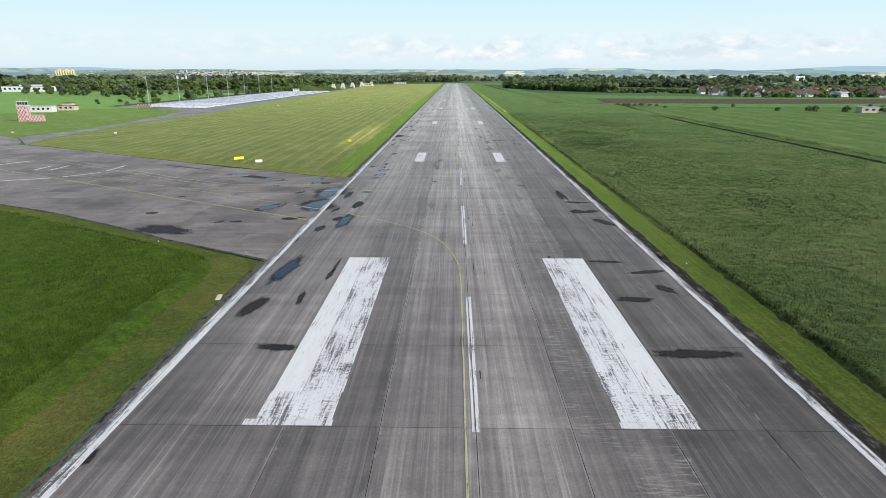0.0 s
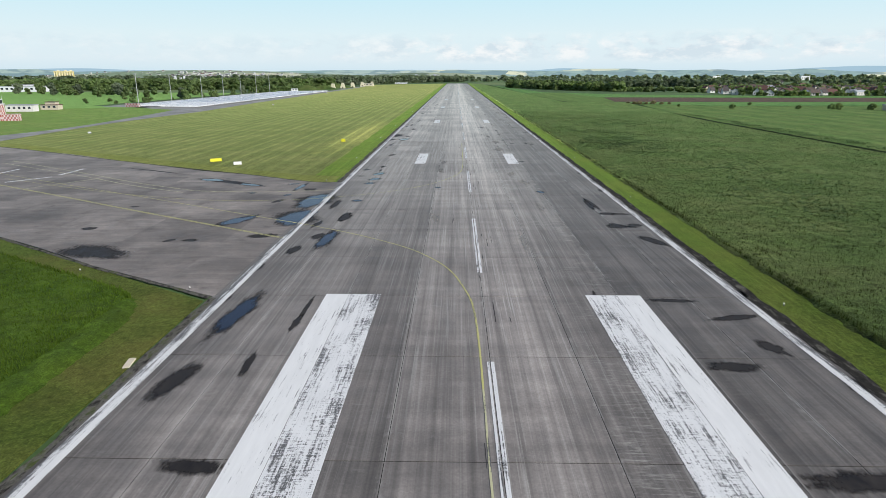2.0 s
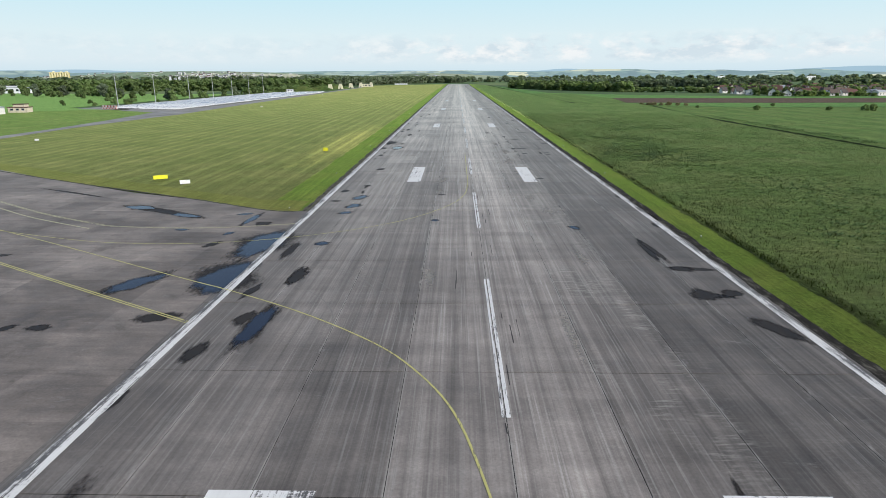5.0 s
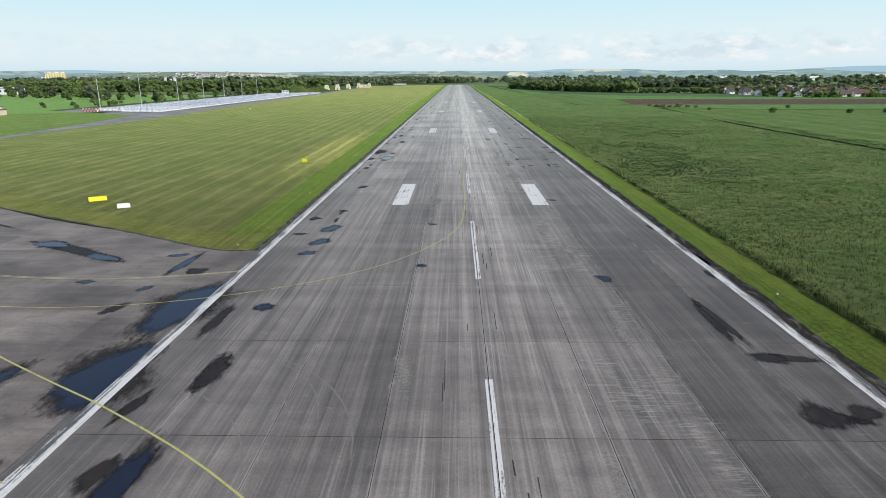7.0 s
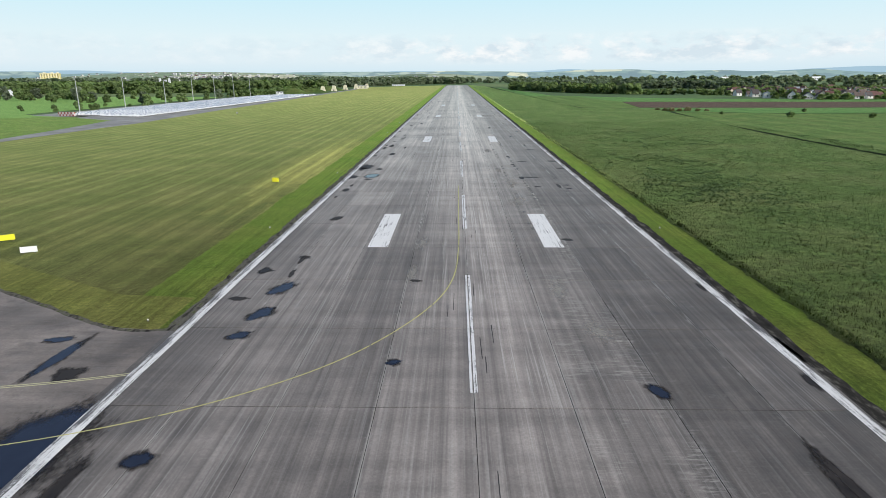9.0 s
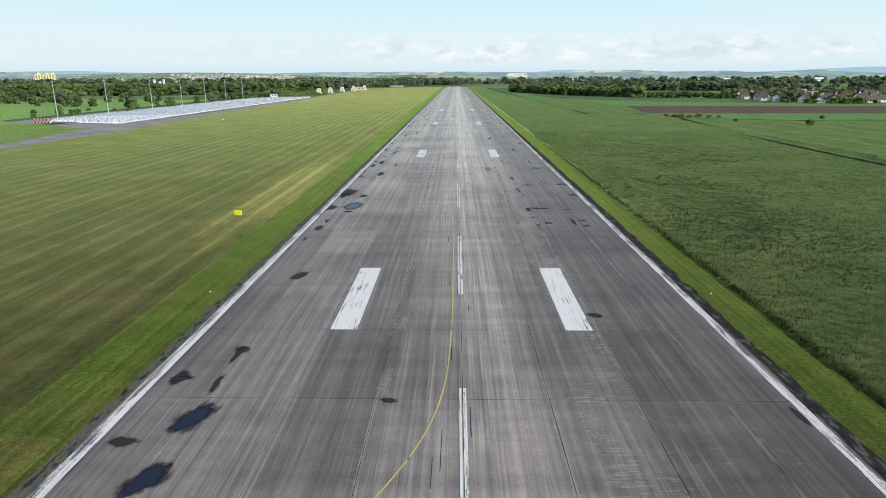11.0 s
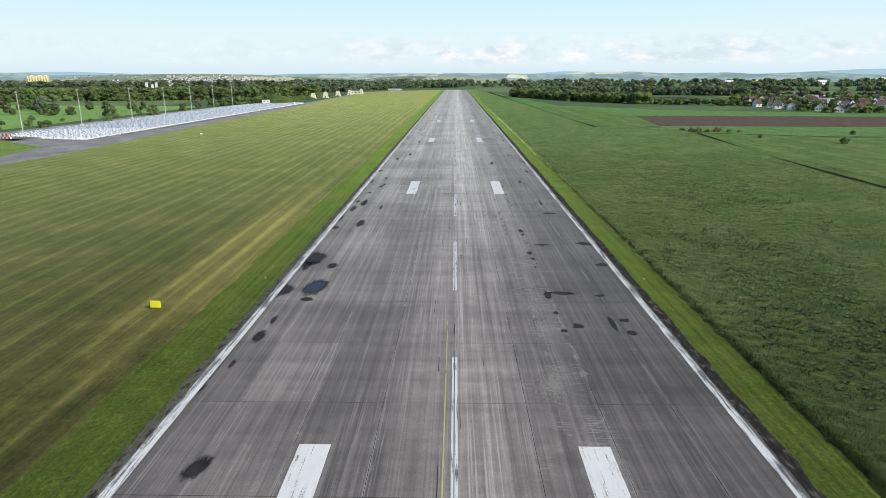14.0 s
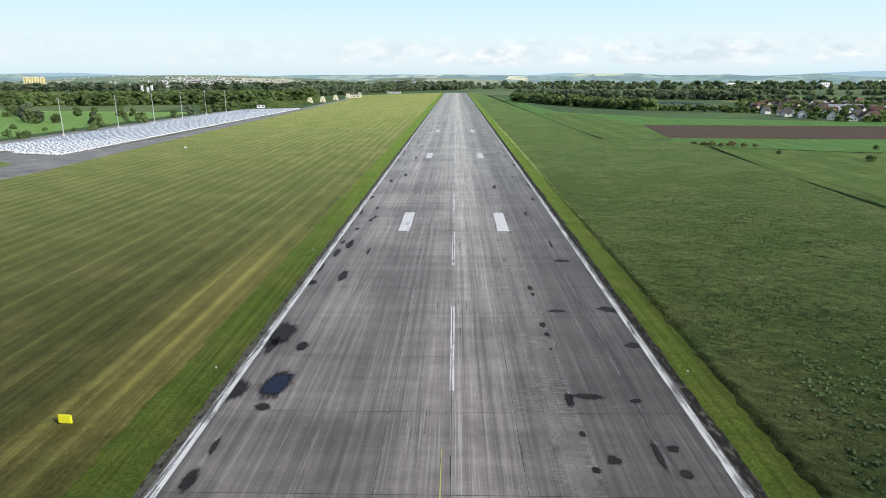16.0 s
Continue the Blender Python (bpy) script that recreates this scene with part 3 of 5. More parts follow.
sheet("meadow_wedge", [(95, 568), (141, 586), (156, 700), (142, 860), (102, 885), (90, 880)], 0.04, M_CROPB, "olive grassland before the copse", "field", 0.1)
sheet("field_pale_far", [(430, 1372), (1400, 1330), (1400, 1385), (430, 1432)], 0.03, M_CROPW, "pale yellow-green field strip behind the village", "field", 0.1)
# fields west of the car park
sheet("field_west", [(-200, 240), (-215, 330), (-225, 470), (-300, 520), (-300, 900), (-700, 960), (-1200, 900), (-1200, 160), (-260, 160)], 0.03, M_CROPW, "bright green field behind the airfield buildings", "field", 0.1)
sheet("grass_west", [(-184, 250), (-184, 430), (-198, 470), (-240, 500), (-300, 470), (-330, 380), (-330, 256), (-240, 258)], 0.05, M_AIRGRASS, "short green airfield grass", "grass", 0.1)


def ribbon(name, pts, width, z, material, label, category="ditch", wob=0.3, seed=1):
    """A band along a polyline, smoothly resampled."""
    P = [Vector((x, y)) for x, y in pts]
    fine = []
    for i in range(len(P) - 1):
        p0, p1, p2, p3 = P[max(i - 1, 0)], P[i], P[i + 1], P[min(i + 2, len(P) - 1)]
        n = max(2, int((p2 - p1).length / 1.2))
        for q in range(n):
            s = q / n
            fine.append(0.5 * (2 * p1 + (p2 - p0) * s + (2 * p0 - 5 * p1 + 4 * p2 - p3) * s * s + (3 * p1 - p0 - 3 * p2 + p3) * s ** 3))
    fine.append(P[-1])
    rnd = random.Random(seed)
    v, f = [], []
    for i, c in enumerate(fine):
        d = (fine[min(i + 1, len(fine) - 1)] - fine[max(i - 1, 0)]).normalized()
        nrm = Vector((-d.y, d.x))
        for s in (-1, 1):
            q = c + nrm * s * width / 2 * (1 + wob * (rnd.random() - 0.5))
            v.append((q.x, q.y, z))
        if i:
            f.append((2 * i - 2, 2 * i - 1, 2 * i + 1, 2 * i))
    return tagged(new(name, mesh_of(name, v, f, material)), label, category, kind="structure")


# raised strip added to fit the camera's view: the meadow hides the ditch
ditch_strip_x = lambda y: np.interp(y, (-170, 332, 430, 531), (130.5, 130.5, 133.0, 146.0))
meadow("ditch_line_strip", 128, 152, -20, 531, 0.4, 0.4, M_DITCH, "raised strip of dark weeds added to show the ditch line", 19, lambda X, Y: 0.75 - np.abs(X - ditch_strip_x(Y) - 0.9))
ribbon("ditch", [(130, -170), (130.4, 177), (131, 240), (131, 332), (133, 430), (146, 531)], 1.7, 0.06, M_DITCH, "dark overgrown field ditch", wob=0.8)
ribbon("ditch_far", [(95, 566), (88, 700), (84, 900), (80, 1250), (74, 1580)], 3.6, 0.33, M_DITCH, "dark overgrown field ditch", wob=0.8, seed=2)
ribbon("field_track", [(147, 533), (217, 506), (300, 512), (900, 523)], 1.8, 0.05, M_DITCH, "dark weedy border between fields", wob=0.9, seed=3)
ribbon("field_border", [(94, 566), (125, 560), (147, 545)], 2.5, 0.33, M_DRY, "pale weedy border of the meadow", wob=0.9, seed=4)

# ---- runway ----
W, PITCH_X, PITCH_Y = 29.8, 7.45, 15.1
bm = bmesh.new()
box(bm, -W, W, Y0, Y1, -0.2, 0.028)
me = bpy.data.meshes.new("runway")
bm.to_mesh(me)
bm.free()
me.materials.append(M_JOINT)
runway = tagged(new("runway", me), "long grey concrete runway of weathered slabs with tyre streaks", "runway", kind="structure")


def slab_mesh(name, sx, sy):
    b = bmesh.new()
    box(b, -sx / 2, sx / 2, -sy / 2, sy / 2, 0.0, 0.03, 0.006)
    m = bpy.data.meshes.new(name)
    b.to_mesh(m)
    b.free()
    m.materials.append(M_SLAB)
    return m


SLAB = slab_mesh("slab", PITCH_X - 0.045, PITCH_Y - 0.075)
ROW0 = 27.6 - 12 * PITCH_Y


def slab_top(r, c):
    rnd = random.Random(r * 31 + c)
    return 0.03 + 0.004 * rnd.random()


far_v, far_f = [], []
for r in range(int((Y1 - ROW0) / PITCH_Y)):
    yc = ROW0 + (r + 0.5) * PITCH_Y
    for c in range(8):
        xc = -W + (c + 0.5) * PITCH_X
        if 0 < yc < 560:
            s = new("slab", SLAB)
            s.parent = runway
            s.location = (xc, yc, slab_top(r, c) - 0.008)
        else:
            hx, hy, k = PITCH_X / 2 - 0.015, PITCH_Y / 2 - 0.017, len(far_v)
            far_v += [(xc - hx, yc - hy, 0.06), (xc + hx, yc - hy, 0.06), (xc + hx, yc + hy, 0.06), (xc - hx, yc + hy, 0.06)]
            far_f.append((k, k + 1, k + 2, k + 3))
far = new("slabs", mesh_of("slabs", far_v, far_f, M_SLAB))
far.parent = runway
tagged(far, kind="stuff")
TOP = 0.075  # height of painted marks

strip("shoulder_west", -29.95, -29.2, -170, 72, 0.4, 0.35, 0.2, 0.062, M_BROKEN, "dark mossy broken pavement edge", "shoulder", 21)
strip("shoulder_northwest", -30.2, -29.1, 147.5, 1880, 0.5, 0.4, 0.3, 0.062, M_BROKEN, "dark mossy broken pavement edge", "shoulder", 23)
strip("shoulder_east", 28.9, 30.2, -170, 1880, 0.6, 0.3, 0.4, 0.062, M_SHOULDER, "dark mossy broken pavement edge", "shoulder", 25)

# ---- taxiways ----
taxi_outline = [(-29.6, 72.4), (-33, 74.2), (-40.7, 78.6), (-49, 83.2), (-63.5, 92.8), (-80, 102.7), (-97.6, 111.2), (-140, 131), (-240, 160), (-240, 262), (-198, 254), (-181, 228), (-166, 221.5), (-150, 213.8), (-120, 197.3), (-92, 179.2), (-68.5, 165.2), (-54.6, 158.8), (-44.3, 153.0), (-36.7, 148.4), (-29.6, 147.6)]
taxiway = sheet("taxiway", taxi_outline, 0.055, M_TAXI, "grey concrete taxiway with stains and painted lines", "taxiway", 0.2)
ribbon("taxiway_edge_south", [(-30, 72.0), (-33, 73.8), (-49, 82.9), (-80, 102.4), (-97.6, 110.9), (-140, 130.7)], 0.55, 0.065, M_BROKEN, "dark mossy pavement edge", "shoulder", 0.9, 5)
ribbon("taxiway_edge_north", [(-30, 147.8), (-36.7, 148.6), (-54.6, 159), (-92, 179.4), (-150, 214), (-166, 221.8)], 0.6, 0.065, M_BROKEN, "dark mossy pavement edge", "shoulder", 0.9, 6)
sheet("parallel_taxiway", [(-167, 222), (-191, 252), (-185.5, 285), (-186, 318), (-193, 383), (-199, 425), (-204, 455), (-240, 480), (-240, 500), (-199, 520), (-197, 590), (-199, 870), (-206, 1250), (-223, 1655), (-213, 1655), (-196, 1250), (-187, 850), (-182, 570), (-178.5, 489), (-176, 430), (-178.5, 400), (-180.5, 330), (-177.5, 278), (-173.5, 236)], 0.06, M_PARALLEL, "light grey parallel taxiway", "taxiway", 0.2)
sheet("car_park_ground", [(-200, 500), (-240, 484), (-285, 505), (-280, 900), (-262, 990), (-200, 985)], 0.05, M_PARALLEL, "grey asphalt of the car storage yard", "ground", 0.2)

sheet("taxiway_junction", [(-163, 219), (-172, 224), (-176, 232), (-190, 250), (-214, 264), (-262, 264), (-262, 190), (-200, 188)], 0.0585, M_TAXI, "grey concrete where two taxiways meet", "taxiway", 0.2)

# ---- painted marks ----
def bar(name, x0, x1, y0, y1, material, label, category="marking", z=TOP, group=""):
    b = bmesh.new()
    box(b, x0, x1, y0, y1, z - 0.012, z)
    m = bpy.data.meshes.new(name)
    b.to_mesh(m)
    b.free()
    m.materials.append(material)
    return tagged(new(name, m), label, category, group, "structure")


for clean, worn in (((-17.35, -14.82), (-14.78, -11.25)), ((14.82, 17.35), (11.35, 14.78))):
    bar("aiming_point_mark", clean[0], clean[1], 33.0, 73.4, M_WHITE, "bright white outer half of an aiming point bar", group="aiming point bars")
    bar("aiming_point_mark", worn[0], worn[1], 33.0, 73.4, M_SCRAPED, "scraped white inner half of an aiming point bar", group="aiming point bars")
    lo, hi = min(clean[0], worn[0]), max(clean[1], worn[1])
    sh = 0.12 if lo > 0 else -0.12
    bar("aiming_point_end", lo + sh, hi + sh, 28.6, 32.98, M_SCRAPED, "scraped white near end of an aiming point bar", group="aiming point bars")
    bar("aiming_point_band", lo - (0.95 if lo < 0 else 0.05), hi, 27.7, 28.58, M_WORN, "worn white band at the bar's end", z=TOP - 0.004)
    bar("ghost_line", (lo - 0.33) if lo < 0 else hi + 0.28, (lo - 0.22) if lo < 0 else hi + 0.39, 30, 62, M_FAINT, "thin faded white line beside the bar", z=TOP - 0.004)
for y in (178.5, 328.6, 478.7, 628.8):
    for x in (-14.4, 11.4):
        bar("touchdown_mark", x, x + 2.95, y, y + 22.6, M_TOUCH, "worn white touchdown zone bar", group="touchdown zone bars")
for i in range(32):
    y = 27.0 - 54.3 + 54.3 * i
    b_ = bmesh.new()
    box(b_, -0.3, -0.1, y, y + 29.8, TOP - 0.012, TOP)
    box(b_, 0.02, 0.32, y, y + 29.8, TOP - 0.012, TOP)
    m_ = bpy.data.meshes.new("centreline_dash")
    b_.to_mesh(m_)
    b_.free()
    m_.materials.append(M_WORN)
    tagged(new("centreline_dash", m_), "worn narrow white double centreline dash", "marking", "centreline dashes", "structure")
bar("edge_line_west", -28.45, -27.9, Y0, Y1 - 10, M_EDGE, "white edge line with worn spots")
bar("edge_line_west_rim", -29.0, -28.46, Y0, Y1 - 10, M_EDGEWORN, "flaking outer half of the white edge line", z=TOP - 0.004)
bar("edge_line_east", 27.75, 28.2, Y0, Y1 - 10, M_EDGEEAST, "white edge line with worn spots")
bar("edge_line_east_rim", 28.21, 28.65, Y0, Y1 - 10, M_EDGEWORN, "flaking outer half of the white edge line", z=TOP - 0.004)
L2 = [(-150, 180), (-95.1, 146.6), (-61.4, 126.9), (-36.9, 112.0), (-27.5, 106.4), (-18.2, 100.0), (-10.4, 93.1), (-6.3, 87.6), (-3.6, 82.0), (-1.9, 75.1), (-1.15, 70.0), (-0.85, 62), (-0.8, 52)]
L4 = [(-110, 152), (-80, 136.5), (-60, 128.6), (-49.0, 126.2), (-37.8, 126.6), (-27.4, 129.8), (-18.0, 135.3), (-10.6, 142.6), (-4.7, 153.2), (-1.9, 163.6), (-1.1, 178), (-1.0, 200), (-1.0, 231.3)]
ribbon("taxi_line_south", L2, 0.17, TOP + 0.004, M_YELLOW, "yellow curved taxi line onto the runway", "marking", 0.15)
ribbon("taxi_line_straight", [(-0.8, 52), (-0.8, 38), (-0.8, 15)], 0.16, TOP + 0.004, M_FADED, "faded mossy yellow line beside the centreline", "marking", 0.3)
ribbon("taxi_line_north", L4, 0.14, TOP + 0.004, M_YELLOW, "yellow curved taxi line onto the runway", "marking", 0.15)
for o in (-0.17, 0.17):
    # the two thin stripes of the taxi lines that end at the runway edge
    ribbon("taxi_line_stop", [(x + 0.5 * o, y + 0.86 * o) for x, y in ((-150, 170), (-83.5, 130.5), (-66.9, 120.3), (-42.3, 105.6), (-29.0, 97.8))], 0.17, TOP + 0.002, M_YELLOW, "double yellow taxi line ending at the runway edge", "marking", 0.15)
    ribbon("taxi_line_faded", [(x + 0.2 * o, y + 0.95 * o) for x, y in ((-130, 183), (-93.0, 158.4), (-75, 146.0), (-62.3, 138.8), (-56.2, 136.2), (-44.0, 135.3), (-36, 136.4), (-29.0, 138.3))], 0.15, TOP + 0.002, M_FADED, "faded double yellow taxi line", "marking", 0.15)
ribbon("taxi_line_cross", [(-96, 138), (-91.5, 146), (-87.5, 152.4)], 0.3, TOP + 0.002, M_FADED, "faded pale cross line on the taxiway", "marking", 0.15)
ribbon("taxi_line_faded_far", [(-130, 179), (-93.0, 155.4), (-75, 143.0), (-60, 134.8)], 0.26, TOP + 0.002, M_FADED, "faded yellow taxi line", "marking", 0.15)
for a, b in (((-139.5, 169.3), (-135, 178.3)), ((-121.7, 158.3), (-122.2, 167.3)), ((-117.2, 158.4), (-117.1, 167.4)), ((-106.3, 146.6), (-100.4, 154.5)), ((-100.4, 157.6), (-100.4, 168)), ((-118.4, 140.0), (-108.4, 144.7))):
    ribbon("taxiway_bar", [a, b], 0.75, TOP, M_WHITE, "white painted bar on the taxiway", "marking", 0.1)


def inside(x, y, poly):
    hit = False
    for (xa, ya), (xb, yb) in zip(poly, poly[1:] + poly[:1]):
        if (ya > y) != (yb > y) and x < (xb - xa) * (y - ya) / (yb - ya) + xa:
            hit = not hit
    return hit


TAXI_SLAB = bpy.data.meshes.new("taxi_slab")
_b = bmesh.new()
box(_b, -3.735, 3.735, -3.735, 3.735, 0.0, 0.02, 0.006)
_b.to_mesh(TAXI_SLAB)
_b.free()
TAXI_SLAB.materials.append(M_TAXI)
for i in range(28):
    for j in range(24):
        x, y = -33.4 - 7.5 * i, 76.5 + 7.5 * j
        if all(inside(x + a, y + b, taxi_outline) for a in (-3.75, 3.75) for b in (-3.75, 3.75)):
            s_ = new("slab", TAXI_SLAB)
            s_.parent = taxiway
            s_.location = (x, y, 0.037)

# dark skid marks near the centreline
M_RUBBER = plain("tyre_rubber_mark", (0.035, 0.034, 0.034), 0.8, 0, 0.4, 2.0)
rs = random.Random(41)
for i in range(46):
    x, y, n = rs.gauss(0.0, 1.0) + rs.choice((-2.2, 1.6, 0.3)), rs.uniform(30, 330), rs.uniform(1.2, 5.5)
    ribbon("skid_mark", [(x, y), (x + rs.uniform(-0.05, 0.05), y + n)], rs.uniform(0.05, 0.1), 0.0655, M_RUBBER, "short dark tyre skid mark on concrete", "marking", 0.7, i)
for i, (cx, cy, r_, a0, a1) in enumerate(((-26, 100, 17, 2, 70), (-24, 104, 12, 5, 88), (-30, 96, 15, 0, 60))):
    pts = [(cx + r_ * math.cos(radians(a)), cy + r_ * math.sin(radians(a))) for a in range(a0, a1, 6)]
    ribbon("tyre_track", pts, 0.12, 0.065, M_FAINT, "faint pale curved tyre track", "marking", 0.6, 60 + i)


# ---- stains and puddles ----
def soft_edge(k, streak, at, amp=1.1):
    """Lets the patch fade out raggedly towards its rim."""
    a = k.n("ShaderNodeAttribute")
    a.attribute_name = "rim"
    e = k.math('ADD', a.outputs["Fac"], k.math('MULTIPLY', k.math('SUBTRACT', k.noise(k.pos(1.0, streak, 1.0), 2.6, 6, 0.7), 0.5), amp))
    tr = k.n("ShaderNodeBsdfTransparent")
    mx = k.n("ShaderNodeMixShader")
    out = [n for n in k.t.nodes if n.type == 'OUTPUT_MATERIAL'][0]
    k.put(k.ramp(e, at), mx.inputs[0])
    k.put(k.b.outputs[0], mx.inputs[1])
    k.put(tr.outputs[0], mx.inputs[2])
    k.put(mx.outputs[0], out.inputs["Surface"])


def damp_material():
    k = Nodes("damp_concrete", 0.5)
    k.b.inputs["Specular IOR Level"].default_value = 0.12
    a = k.noise(k.pos(1, 0.4, 1), 1.1, 6, 0.7)
    k.color(k.mix(k.ramp(a, [(0.35, 0.0), (0.7, 1.0)]), (0.015, 0.013, 0.013), (0.048, 0.042, 0.039)))
    k.rough(k.ramp(a, [(0.3, 0.4), (0.7, 0.7)]))
    soft_edge(k, 0.4, [(0.5, 0.0), (0.95, 1.0)], 1.05)
    return k.m


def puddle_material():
    k = Nodes("sky_tinted_water", 0.1)
    # part of the sky's reflected blue is put into the base colour
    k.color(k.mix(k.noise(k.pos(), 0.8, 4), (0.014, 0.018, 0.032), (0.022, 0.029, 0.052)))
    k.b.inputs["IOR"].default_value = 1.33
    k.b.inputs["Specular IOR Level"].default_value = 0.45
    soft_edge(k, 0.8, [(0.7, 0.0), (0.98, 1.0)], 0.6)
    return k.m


def pale_material():
    k = Nodes("pale_worn_concrete", 0.85)
    a = k.noise(k.pos(0.3, 1.2, 1), 3.0, 6, 0.75)
    k.color(k.mix(a, (0.2, 0.193, 0.18), (0.4, 0.385, 0.35)))
    soft_edge(k, 1.4, [(0.2, 0.35), (0.75, 1.0)], 2.2)
    return k.m


M_PALE_PATCH = pale_material()
M_DAMP = damp_material()
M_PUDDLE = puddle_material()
count = [0]


def blob(name, x, y, rx, ry, angle, material, z, label, category, rough=0.55):
    """A flat patch with an uneven outline; its rim is stored for the fading edge."""
    count[0] += 1
    rnd = np.random.RandomState(count[0])
    n = 40
    a = np.arange(n) / n * 2 * np.pi
    r = np.ones(n) * 1.12
    for k in range(2, 11):
        r += rough * rnd.randn() / k * np.cos(k * a + rnd.rand() * 6.28) * 0.62
    r = np.clip(r, 0.45, 1.7)
    c, s = math.cos(radians(angle)), math.sin(radians(angle))
    v, f, rim = [(x, y, z)], [], [0.0]
    for q in (0.45, 0.75, 1.0):
        px, py = rx * r * q * np.cos(a), ry * r * q * np.sin(a)
        v += [(x + float(u) * c - float(w) * s, y + float(u) * s + float(w) * c, z) for u, w in zip(px, py)]
        rim += [q] * n
    f += [(0, 1 + i, 1 + (i + 1) % n) for i in range(n)]
    for q in (0, 1):
        o = 1 + q * n
        f += [(o + i, o + n + i, o + n + (i + 1) % n, o + (i + 1) % n) for i in range(n)]
    me = mesh_of(name, v, f, material)
    me.attributes.new("rim", 'FLOAT', 'POINT').data.foreach_set("value", rim)
    return tagged(new(name, me), label, category)


def pale(x, y, rx, ry, angle):
    blob("worn_patch", x, y, rx, ry, angle, M_PALE_PATCH, 0.058 + 0.0004 * (count[0] % 4), "pale worn patch on the concrete", "stain", 0.5)


def damp(x, y, rx, ry, angle):
    blob("damp_stain", x, y, rx, ry, angle, M_DAMP, 0.060 + 0.0004 * (count[0] % 9), "dark damp stain on the concrete", "stain", 0.34)


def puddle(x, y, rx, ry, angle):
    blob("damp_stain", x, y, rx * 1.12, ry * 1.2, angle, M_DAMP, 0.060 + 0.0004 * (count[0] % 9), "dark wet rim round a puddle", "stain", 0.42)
    blob("puddle", x, y, rx * 0.9, ry * 0.82, angle, M_PUDDLE, 0.066 + 0.0004 * (count[0] % 5), "shallow rain puddle on concrete, sky blue reflected and painted in", "puddle", 0.45)


puddle(-25.3, 67.4, 5.0, 1.25, 85)
damp(-25.4, 53.1, 3.8, 1.1, 84)
damp(-19.4, 41.9, 2.5, 0.9, -6)
damp(20.2, 56.2, 2.6, 1.0, 1)
damp(22.0, 41.1, 4.8, 1.1, 1)
damp(20.3, 71.9, 2.4, 0.7, -5)
damp(25.2, 60.1, 1.8, 0.9, -65)
damp(25.0, 67.1, 3.0, 0.7, 13)
damp(22.1, 123.3, 5.9, 0.6, -91)
damp(24.9, 115.2, 3.4, 0.6, -7)
damp(24.0, 105.8, 2.3, 0.7, -16)
damp(26.0, 96.9, 3.6, 1.1, -63)
damp(22.7, 123.6, 5.7, 0.5, -87)
damp(23.5, 115.2, 1.7, 1.1, -17)
damp(22.9, 106.0, 1.9, 1.7, -74)
damp(25.9, 106.5, 1.1, 1.5, -57)
puddle(14.6, 136.0, 1.3, 0.7, -66)
puddle(-22.2, 97.2, 5.0, 1.1, 86)
damp(-22.0, 112.0, 3.2, 0.9, 83)
damp(-25.6, 91.3, 2.3, 0.9, 79)
puddle(-39.7, 109.2, 3.9, 1.7, 62)
damp(-80.4, 164.7, 11.5, 0.5, -28)
damp(-45.3, 96.1, 1.1, 0.6, 45)
damp(-42.3, 96.3, 1.2, 0.9, 0)
damp(-62.8, 120.1, 0.9, 0.6, 0)
damp(-53.2, 89.8, 5.6, 3.4, -12)
damp(-61.4, 103.2, 1.3, 1.1, 18)
damp(-32.5, 99.0, 2.3, 1.4, 21)
damp(-22.0, 112.1, 3.6, 1.1, 88)
damp(-23.8, 99.0, 2.0, 1.0, 75)
puddle(-30.3, 111.6, 5.8, 3.4, 80)
puddle(-30.4, 126.6, 6.8, 3.4, 82)
damp(-25.7, 122.9, 4.3, 0.8, 85)
damp(-25.7, 106.7, 2.6, 0.6, 82)
puddle(-22.2, 126.4, 1.1, 0.9, 17)
puddle(-22.0, 152.2, 2.0, 1.1, 66)
puddle(-22.0, 160.2, 2.4, 1.1, 72)
puddle(-22.4, 146.5, 1.2, 0.9, 60)
puddle(-6.9, 140.9, 0.7, 0.6, 0)
damp(-6.3, 163.2, 0.8, 0.5, -14)
damp(-54.4, 147.5, 10.0, 1.5, -28)
puddle(-59.8, 150.6, 3.2, 1.5, -28)
puddle(-49.0, 144.2, 3.0, 1.2, -28)
puddle(-45.3, 134.2, 1.0, 0.6, 0)
puddle(-37.3, 132.0, 0.9, 0.6, 46)
damp(-37.4, 125.9, 2.1, 0.8, 71)
puddle(-36.9, 141.4, 4.6, 0.6, 85)
damp(-34.1, 138.3, 1.6, 1.4, 29)
puddle(-39.3, 145.3, 1.3, 0.7, 14)
damp(-22.5, 197.4, 2.1, 1.0, 67)
puddle(-22.7, 245.5, 3.5, 1.8, 90)
damp(-22.8, 239.8, 1.1, 1.0, 0)
damp(-27.6, 243.9, 3.2, 1.7, 90)
damp(-26.4, 261.9, 4.8, 2.0, 90)
damp(-27.2, 258.7, 2.1, 1.7, 90)
damp(-22.2, 257.2, 1.8, 1.0, 90)
damp(-22.1, 290.9, 4.1, 0.9, 90)
damp(-28.2, 286.6, 2.2, 1.7, 0)
damp(-25.5, 231.5, 1.8, 0.4, 90)
damp(-25.8, 225.7, 2.2, 0.8, 90)
damp(14.5, 242.0, 1.4, 0.8, 90)
damp(16.9, 243.0, 2.1, 0.8, 0)
damp(14.4, 266.0, 1.4, 0.5, 90)
damp(14.6, 262.2, 1.0, 0.4, 90)
damp(14.4, 256.9, 0.7, 0.2, 90)
